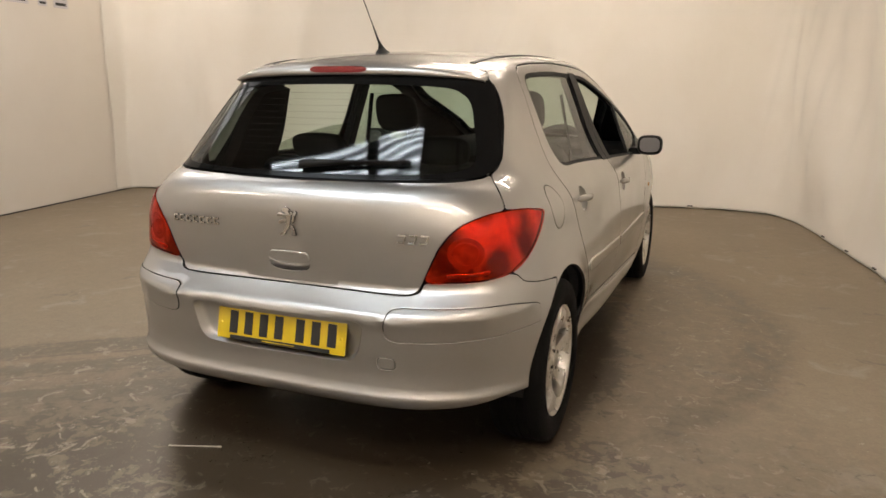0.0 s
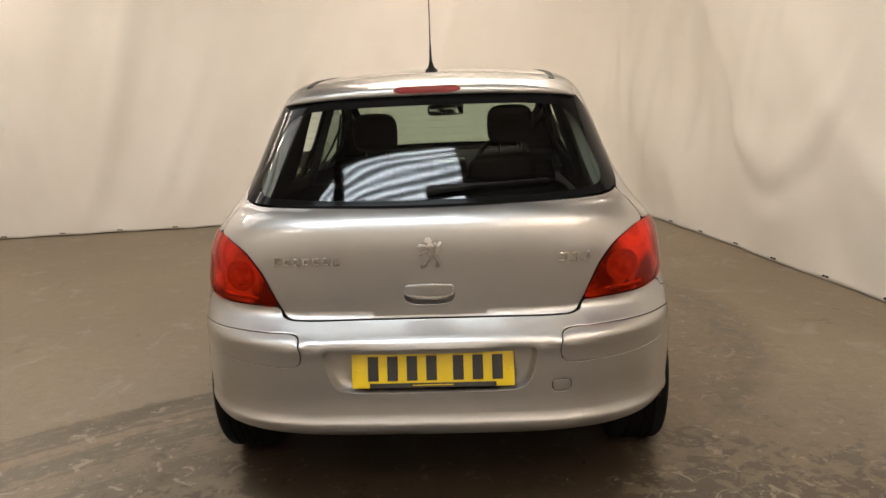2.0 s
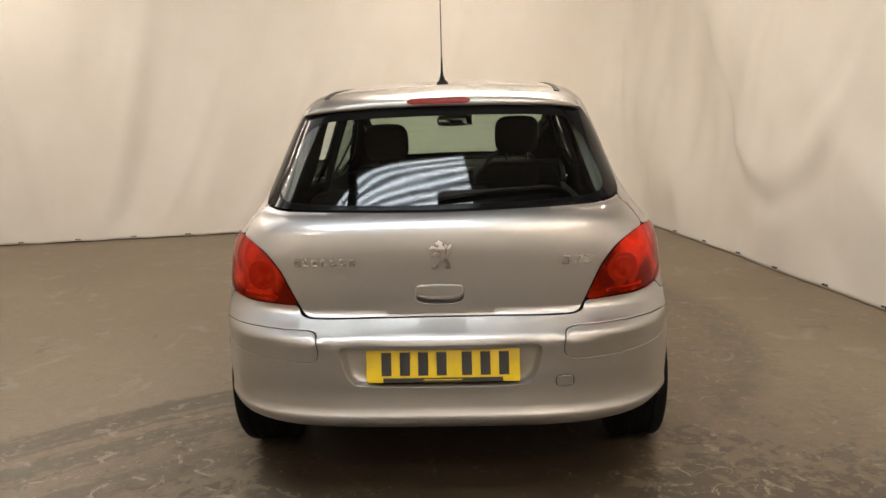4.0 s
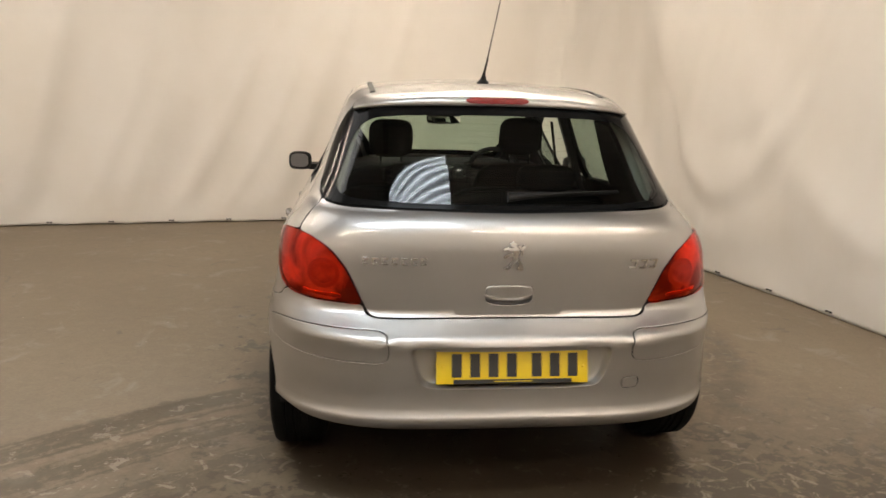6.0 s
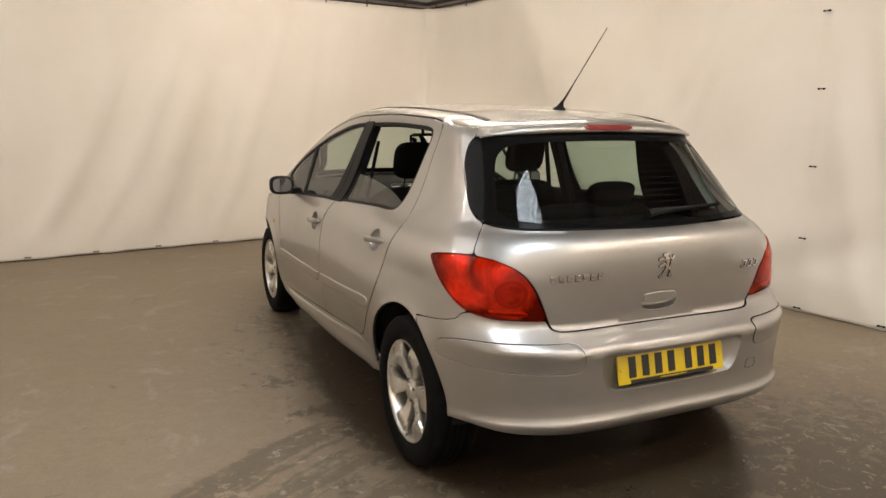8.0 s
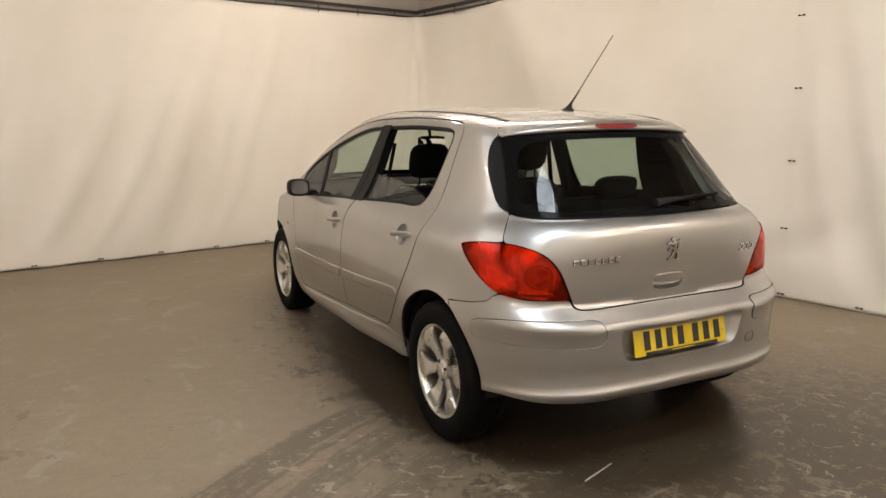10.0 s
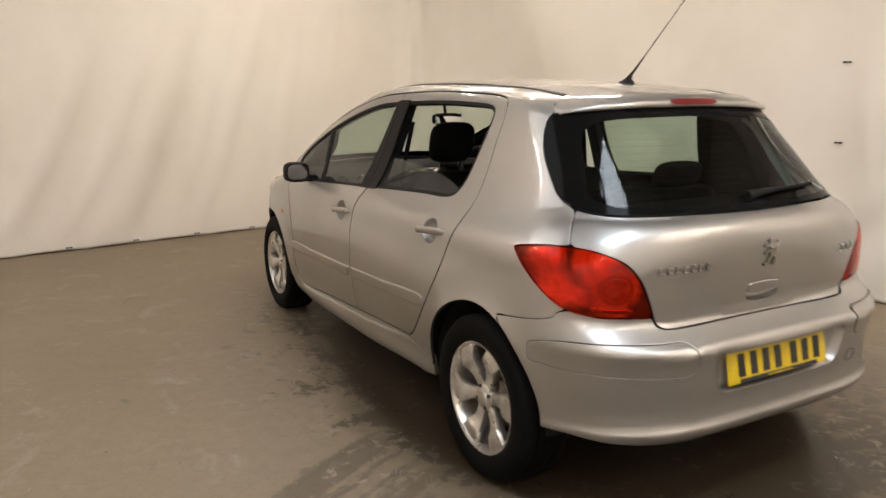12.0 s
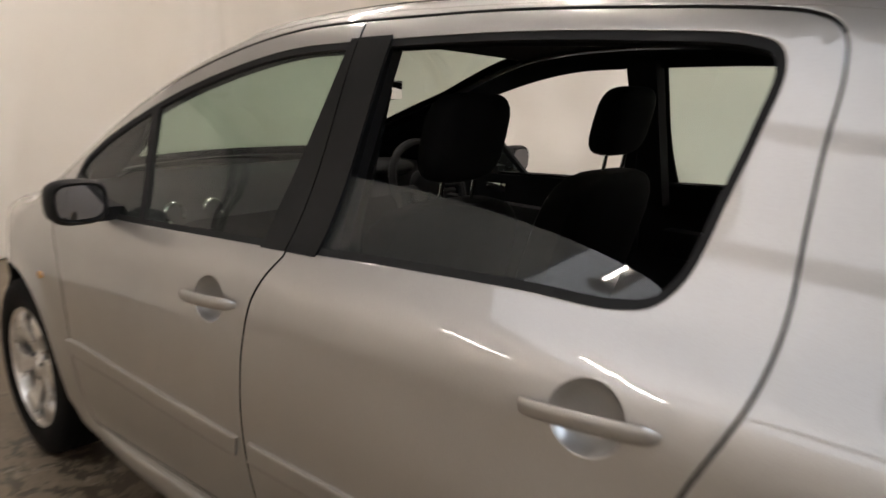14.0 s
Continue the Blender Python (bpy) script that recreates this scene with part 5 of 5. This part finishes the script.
# ---- door mirrors, aerial ----
for s in (-1, 1):
    bm = bmesh.new()
    rings = []
    for dy, w, h, cx, cz in ((-.048, .112, .084, .913, 1.003), (-.054, .128, .100, .912, 1.002), (-.040, .142, .116, .911, 1.001), (.0, .142, .114, .910, 1.000), (.045, .126, .100, .905, .998), (.075, .085, .066, .897, .996), (.086, .03, .026, .89, .995)):
        rings.append([(s * (cx + w / 2 * math.copysign(abs(math.cos(a)) ** .62, math.cos(a))), 2.535 + dy + 0.25 * (cx + w / 2 * math.cos(a) - .84) * 0.35, cz + h / 2 * math.copysign(abs(math.sin(a)) ** .62, math.sin(a))) for a in np.linspace(0, 2 * math.pi, 29)[:-1]])
    loft(bm, rings)
    mirror = part("door_mirror", bm, plastic_black, car, "black door mirror housing")
    bm = bmesh.new()
    loft(bm, [[(s * (cx + w / 2 * math.copysign(abs(math.cos(a)) ** .62, math.cos(a))), 2.535 + dy + 0.25 * (cx + w / 2 * math.cos(a) - .84) * 0.35, cz + h / 2 * math.copysign(abs(math.sin(a)) ** .62, math.sin(a))) for a in np.linspace(0, 2 * math.pi, 29)[:-1]]
              for dy, w, h, cx, cz in ((-.0545, .114, .086, .913, 1.003), (-.052, .115, .087, .913, 1.003))])
    part("mirror_glass", bm, mirror_glass, mirror, "silvered mirror glass")
    bm = bmesh.new()
    loft(bm, [[(s * x, 2.56 + d, .955 + h) for d, h in ((-.045, -.012), (.05, -.012), (.05, .030), (-.045, .024))] for x in (.79, .83, .86)])
    part("mirror_foot", bm, plastic_black, mirror)
    tri = s_loop([(2.60, .944), (2.60, .944), (2.84, .985), (2.84, .985), (2.85, 1.03), (2.80, 1.02), (2.60, .944)]) * [s, 1]
    clad("mirror_panel", tri, plastic_black, car, proud=0.002, depth=0.006, grid=0.02, label="black triangle panel by the mirror")
bm = bmesh.new()
base = on_top([(0.0, .83)])[0]
loft(bm, [[(base[0] + w * math.cos(a), base[1] + dy + l * math.sin(a), base[2] + h) for a in np.linspace(0, 2 * math.pi, 17)[:-1]] for h, w, l, dy in ((-.003, .026, .045, .012), (.006, .024, .041, .012), (.014, .014, .024, .004), (.030, .008, .011, -.010), (.045, .005, .006, -.022))])
aerial = part("aerial", bm, plastic_black, car, "black roof aerial leaning backwards")
bm = bmesh.new()
a0, a1 = Vector((base[0], base[1] - .018, base[2] + .035)), Vector((.016, .534, 1.812))
rod(bm, a0, a0 + (a1 - a0) * .22, .0052, .0032, 8)
rod(bm, a0 + (a1 - a0) * .21, a1, .0022, .0018, 8)
part("whip", bm, plastic_black, aerial)

# ---- wheels ----
def wheel(axle, s):
    """Tyre, six-spoke alloy rim, hub and brake, built about the axle; s is the side."""
    w = thing("wheel", "", "")
    w.parent = car
    w["label"] = "dirty six-spoke alloy wheel"
    w.matrix_basis = pose(s * .748, axle, TYRE_R, 0, 0, 0 if s > 0 else 180)
    R = TYRE_R
    bm = bmesh.new()
    lathe(bm, [(-.085, .212), (-.100, .235), (-.103, .27), (-.095, R - .012), (-.080, R - .002), (-.049, R), (-.047, R - .007), (-.041, R - .007), (-.039, R), (-.017, R), (-.015, R - .007), (-.009, R - .007), (-.007, R), (.007, R), (.009, R - .007), (.015, R - .007), (.017, R), (.039, R), (.041, R - .007), (.047, R - .007), (.049, R), (.080, R - .002), (.094, R - .012), (.103, .275), (.101, .24), (.092, .216), (.085, .212)], 64)
    tyre = part("tyre", bm, rubber, w, "worn black tyre")
    bm = bmesh.new()
    lathe(bm, [(.085, .215), (.092, .214), (.090, .206), (.078, .199), (.045, .194), (-.06, .190), (-.085, .205), (-.088, .214)], 64)
    for k in range(6):
        a0 = 2 * math.pi * k / 6 + 0.08
        rows = []
        for r, half, x, th in ((.028, .025, .064, .03), (.055, .025, .065, .03), (.080, .024, .067, .032), (.105, .027, .071, .034), (.125, .034, .078, .036), (.138, .041, .086, .038), (.144, .044, .0895, .040),
                               (.165, .048, .090, .040), (.188, .052, .087, .034), (.207, .056, .080, .026)):
            bend = a0 + 0.10 * math.sin(math.pi * (r - .03) / .17)
            c, d = Vector((0, math.cos(bend), math.sin(bend))), Vector((0, -math.sin(bend), math.cos(bend)))
            rows.append([c * r + d * half * q + Vector((x + dx, 0, 0)) for q, dx in ((-1, -.014), (-.90, -.002), (-.55, .001), (.55, .001), (.90, -.002), (1, -.014), (.8, -th), (-.8, -th))])
        loft(bm, rows)
    part("rim", bm, alloy, w, "silver six-spoke alloy rim with brake dust")
    bm = bmesh.new()
    lathe(bm, [(.030, .05), (.068, .050), (.073, .044), (.074, .030), (.080, .027), (.082, .020), (.083, .010), (.083, .0002)], 32)
    part("hub_cap", bm, alloy, w)
    for k in range(4):
        a = 2 * math.pi * k / 4 + .4
        bm = bmesh.new()
        rod(bm, (.066, .042 * math.cos(a), .042 * math.sin(a)), (.0765, .042 * math.cos(a), .042 * math.sin(a)), .0085, .0075, 6)
        part("wheel_bolt", bm, dark_steel, w)
    bm = bmesh.new()
    lathe(bm, [(.0, .03), (.0, .125), (.018, .125), (.018, .075), (.04, .07), (.04, .03)], 40)
    part("brake_disc", bm, iron, w)
    bm = bmesh.new()
    box(bm, (.012, .10, .03), (.07, .07, .12), .012)
    part("brake_caliper", bm, iron, w)
    bm = bmesh.new()
    lathe(bm, [(-.06, .188), (-.05, .01)], 32)
    part("rim_back", bm, underside, w)
    return w


for axle in (REAR_AXLE, FRONT_AXLE):
    for s in (-1, 1):
        wheel(axle, s)

# ---- underside, arch liners and the dark shell behind the panels ----
for axle in (.660, FRONT_AXLE):
    for s in (-1, 1):
        bm = bmesh.new()
        arc = np.linspace(-2, 182, 24)
        loft(bm, [[(s * x, axle + r * math.cos(radians(a)), TYRE_R + r * math.sin(radians(a))) for a in arc] for x, r in ((.60, .36), (.60, .385), (.76, .385), (.80, .378))], closed=False)
        part("arch_liner", bm, underside, car, "black wheel arch liner")
        bm = bmesh.new()
        loft(bm, [[(s * .605, axle + r * math.cos(radians(a)), TYRE_R + r * math.sin(radians(a))) for a in arc] for r in (.395, .02)], closed=False)
        part("arch_wall", bm, underside, car)
bm = bmesh.new()
outline = [(.60, .16, .34), (.66, .30, .30), (.60, .64, .24), (.62, 1.1, .20), (.74, 1.3, .19), (.74, 2.7, .19), (.60, 2.9, .19), (.60, 3.6, .22), (.55, 3.9, .28)]
loft(bm, [[(-w, y, h), (w, y, h), (w, y, h + .16), (-w, y, h + .16)] for w, y, h in outline])
part("floor_pan", bm, underside, car, "dark underbody")
bm = bmesh.new()
rod(bm, (-.33, .16, .345), (-.33, .45, .335), .065, sides=20)
part("silencer", bm, underside, car, "dark exhaust silencer")

inner_holes = [inset(s_loop(REAR_PANE), 0.012), inset(s_loop(FRONT_PANE), 0.012)]
for s in (-1, 1):
    clad("side_lining", inset(side_line(), 0.006) * [s, 1], cabin_dark, car, [h * [s, 1] for h in inner_holes], proud=-0.030, depth=0, grid=0.04, label="dark inner side lining")
QUARTER = [(.62, 1.03), (.95, 1.03), (.95, 1.03), (.958, 1.09), (.945, 1.20), (.925, 1.30), (.910, 1.362), (.910, 1.362), (.70, 1.345), (.70, 1.345), (.64, 1.20), (.62, 1.03)]
for s in (-1, 1):
    clad("quarter_lining", s_loop(QUARTER) * [s, 1], cabin_dark, car, proud=-0.085, depth=-0.05, grid=0.04, label="dark trim behind the rear door window")
clad("tailgate_lining", inset(gate_line, 0.002), cabin_dark, car, proud=-0.035, depth=0, grid=0.04)
clad("bumper_backing", inset(bumper_line(), 0.01), underside, car, [inset(recess_line, -0.004)], proud=-0.038, depth=0, grid=0.04)
clad("headlining", inset(roof_xy, 0.015), cabin_dark, car, place=on_top, proud=-0.035, depth=0, grid=0.05, label="dark roof lining")

# ---- the cabin, seen through the glass ----
def front_seat(x, parent, drop=0.0):
    seat = thing("front_seat", "", "")
    seat.parent = parent
    seat["label"] = "black cloth front seat with a tall headrest"
    seat.matrix_basis = pose(x, 1.95, -drop)
    bm = bmesh.new()
    pillow(bm, (0, .22, .44), (.50, .54, .20), 4)
    part("cushion", bm, seat_cloth, seat)
    bm = bmesh.new()
    pillow(bm, (0, -.125, .783), (.50, .17, .585), 4.0, lean=-0.32)
    part("backrest", bm, seat_cloth, seat)
    bm = bmesh.new()
    pillow(bm, (0, -.250, 1.222), (.238, .100, .205), 3.6, lean=-0.25)
    part("headrest", bm, seat_cloth, seat)
    for s in (-1, 1):
        bm = bmesh.new()
        rod(bm, (s * .055, -.225, 1.06), (s * .055, -.245, 1.18), .006)
        part("headrest_post", bm, chrome, seat)
    return seat


front_seat(-.355, car, 0.026)
front_seat(.355, car, 0.005)
bench = thing("rear_bench", "", "")
bench.parent = car
bench["label"] = "black cloth rear bench with low headrests"
bm = bmesh.new()
pillow(bm, (0, 1.22, .45), (1.26, .52, .20), 5)
part("cushion", bm, seat_cloth, bench)
for x, w in ((-.40, .50), (.18, .74)):
    bm = bmesh.new()
    pillow(bm, (x + .03, .91, .76), (w, .16, .56), 5, lean=-0.30)
    part("backrest", bm, seat_cloth, bench)
for x in (-.29, .28):
    bm = bmesh.new()
    pillow(bm, (x, .790, 1.085), (.255, .10, .120), 3.2, lean=-0.3)
    part("headrest", bm, seat_cloth, bench)
bm = bmesh.new()
loft(bm, [[(-w, y, z), (w, y, z), (w, y, z + .025), (-w, y, z + .025)] for w, y, z in ((.56, .26, .93), (.64, .45, .94), (.66, .80, .95))])
part("parcel_shelf", bm, cabin_dark, car, "dark grey parcel shelf")
bm = bmesh.new()
box(bm, (0, .55, .42), (1.1, .7, .06), .02)
part("boot_floor", bm, cabin_dark, car)

bm = bmesh.new()
loft(bm, [[(x, y, z + (0.015 if abs(x) < .5 else 0)) for y, z in ((2.72, .62), (2.70, .86), (2.76, .935), (2.90, .965), (3.10, .975), (3.14, .90), (3.14, .6))] for x in np.linspace(-.74, .74, 25)])
part("dashboard", bm, cabin_dark, car, "black dashboard")
bm = bmesh.new()
pillow(bm, (.36, 2.80, .975), (.34, .22, .07), 2.6)
part("instrument_hood", bm, cabin_dark, car)
bm = bmesh.new()
box(bm, (.0, 2.70, .915), (.22, .03, .10), .012)
part("centre_console_screen", bm, chrome, car, "silver-rimmed centre panel")
for x in (-.55, -.42, .16, .56):
    bm = bmesh.new()
    lathe(bm, [(0, .026), (-.006, .034), (0, .038), (.01, .038)], 20, "y", (x, 2.715, .90))
    part("air_vent", bm, chrome, car)
bm = bmesh.new()
ringp, tube_r, R = [], .016, .178
tilt = Matrix.Rotation(radians(-24), 3, "X")
for k in range(36):
    a = 2 * math.pi * k / 36
    c = Vector((R * math.cos(a), 0, R * math.sin(a)))
    ringp.append([tilt @ (c + c.normalized() * tube_r * math.cos(b) + Vector((0, tube_r * math.sin(b), 0))) + Vector((.36, 2.50, .93)) for b in np.linspace(0, 2 * math.pi, 9)[:-1]])
loft(bm, ringp + [ringp[0]], caps=False)
steer = part("steering_wheel", bm, cabin_dark, car, "black steering wheel on the right")
bm = bmesh.new()
pillow(bm, (.36, 2.52, .925), (.15, .05, .14), 3)
for d in ((-1, 0), (1, 0), (0, -1)):
    rod(bm, (.36, 2.52, .925), tilt @ Vector((d[0] * .175, 0, d[1] * .175)) + Vector((.36, 2.50, .93)), .014)
part("steering_hub", bm, cabin_dark, steer)
bm = bmesh.new()
pillow(bm, (.0, 2.385, 1.290), (.23, .03, .070), 4)
bmesh.ops.rotate(bm, verts=bm.verts[:], cent=(0, 2.385, 1.290), matrix=Matrix.Rotation(radians(14), 3, "Z"))
inner = part("rear_view_mirror", bm, cabin_dark, car, "black interior mirror")
bm = bmesh.new()
box(bm, (.0, 2.366, 1.290), (.216, .004, .060), .002)
bmesh.ops.rotate(bm, verts=bm.verts[:], cent=(0, 2.385, 1.290), matrix=Matrix.Rotation(radians(14), 3, "Z"))
part("mirror_glass", bm, inner_mirror, inner)
bm = bmesh.new()
rod(bm, (.0, 2.395, 1.315), (.0, 2.43, 1.415), .010)
part("mirror_stalk", bm, cabin_dark, inner)

for s in (-1, 1):
    bm = bmesh.new()
    loft(bm, [[(s * (x + dx), y + dy, z) for dx, dy in ((0, -.05), (.012, .05), (-.02, .06), (-.035, -.04))] for x, y, z in ((.740, 1.76, .92), (.665, 1.755, 1.15), (.575, 1.745, 1.40))])
    part("pillar_inner", bm, cabin_dark, car, "dark inner door pillar")
    bm = bmesh.new()
    rows = []
    for yo, xo, zo, yi, xi, zi in ((.64, .500, 1.335, .63, .500, 1.315), (.61, .552, 1.300, .60, .516, 1.275), (.58, .590, 1.245, .565, .536, 1.215), (.54, .606, 1.185, .53, .553, 1.155), (.50, .622, 1.125, .49, .571, 1.095), (.465, .626, 1.075, .465, .584, 1.058), (.45, .606, 1.040, .45, .592, 1.042)):
        rows.append([(s * xo, yo, zo), (s * (xo * .7 + xi * .3), yo * .7 + yi * .3 - .012, zo * .7 + zi * .3), (s * (xo * .3 + xi * .7), yo * .3 + yi * .7 - .012, zo * .3 + zi * .7), (s * xi, yi, zi), (s * (xo + xi) / 2, (yo + yi) / 2 + .02, (zo + zi) / 2)])
    loft(bm, rows)
    part("pillar_cover", bm, cabin_grey, car, "pale curved cover of the rear pillar")
    bm = bmesh.new()
    loft(bm, [[(s * (x + dx), y, z) for dx, y in ((0, y0), (.0, y0 + .04), (-.006, y0 + .04), (-.006, y0))] for x, y0, z in ((.60, 1.80, .72), (.60, 1.775, 1.0), (.545, 1.745, 1.30))])
    part("seat_belt", bm, seat_cloth, car, "black seat belt")
    bm = bmesh.new()
    box(bm, (s * .70, 2.28, .80), (.06, .95, .10), .02)
    box(bm, (s * .70, 1.40, .80), (.06, .60, .10), .02)
    part("armrest", bm, cabin_dark, car, "dark door armrest")
    bm = bmesh.new()
    box(bm, (s * .708, 2.45, .905), (.02, .10, .035), .008)
    part("door_pull", bm, chrome, car, "bright inner door pull")
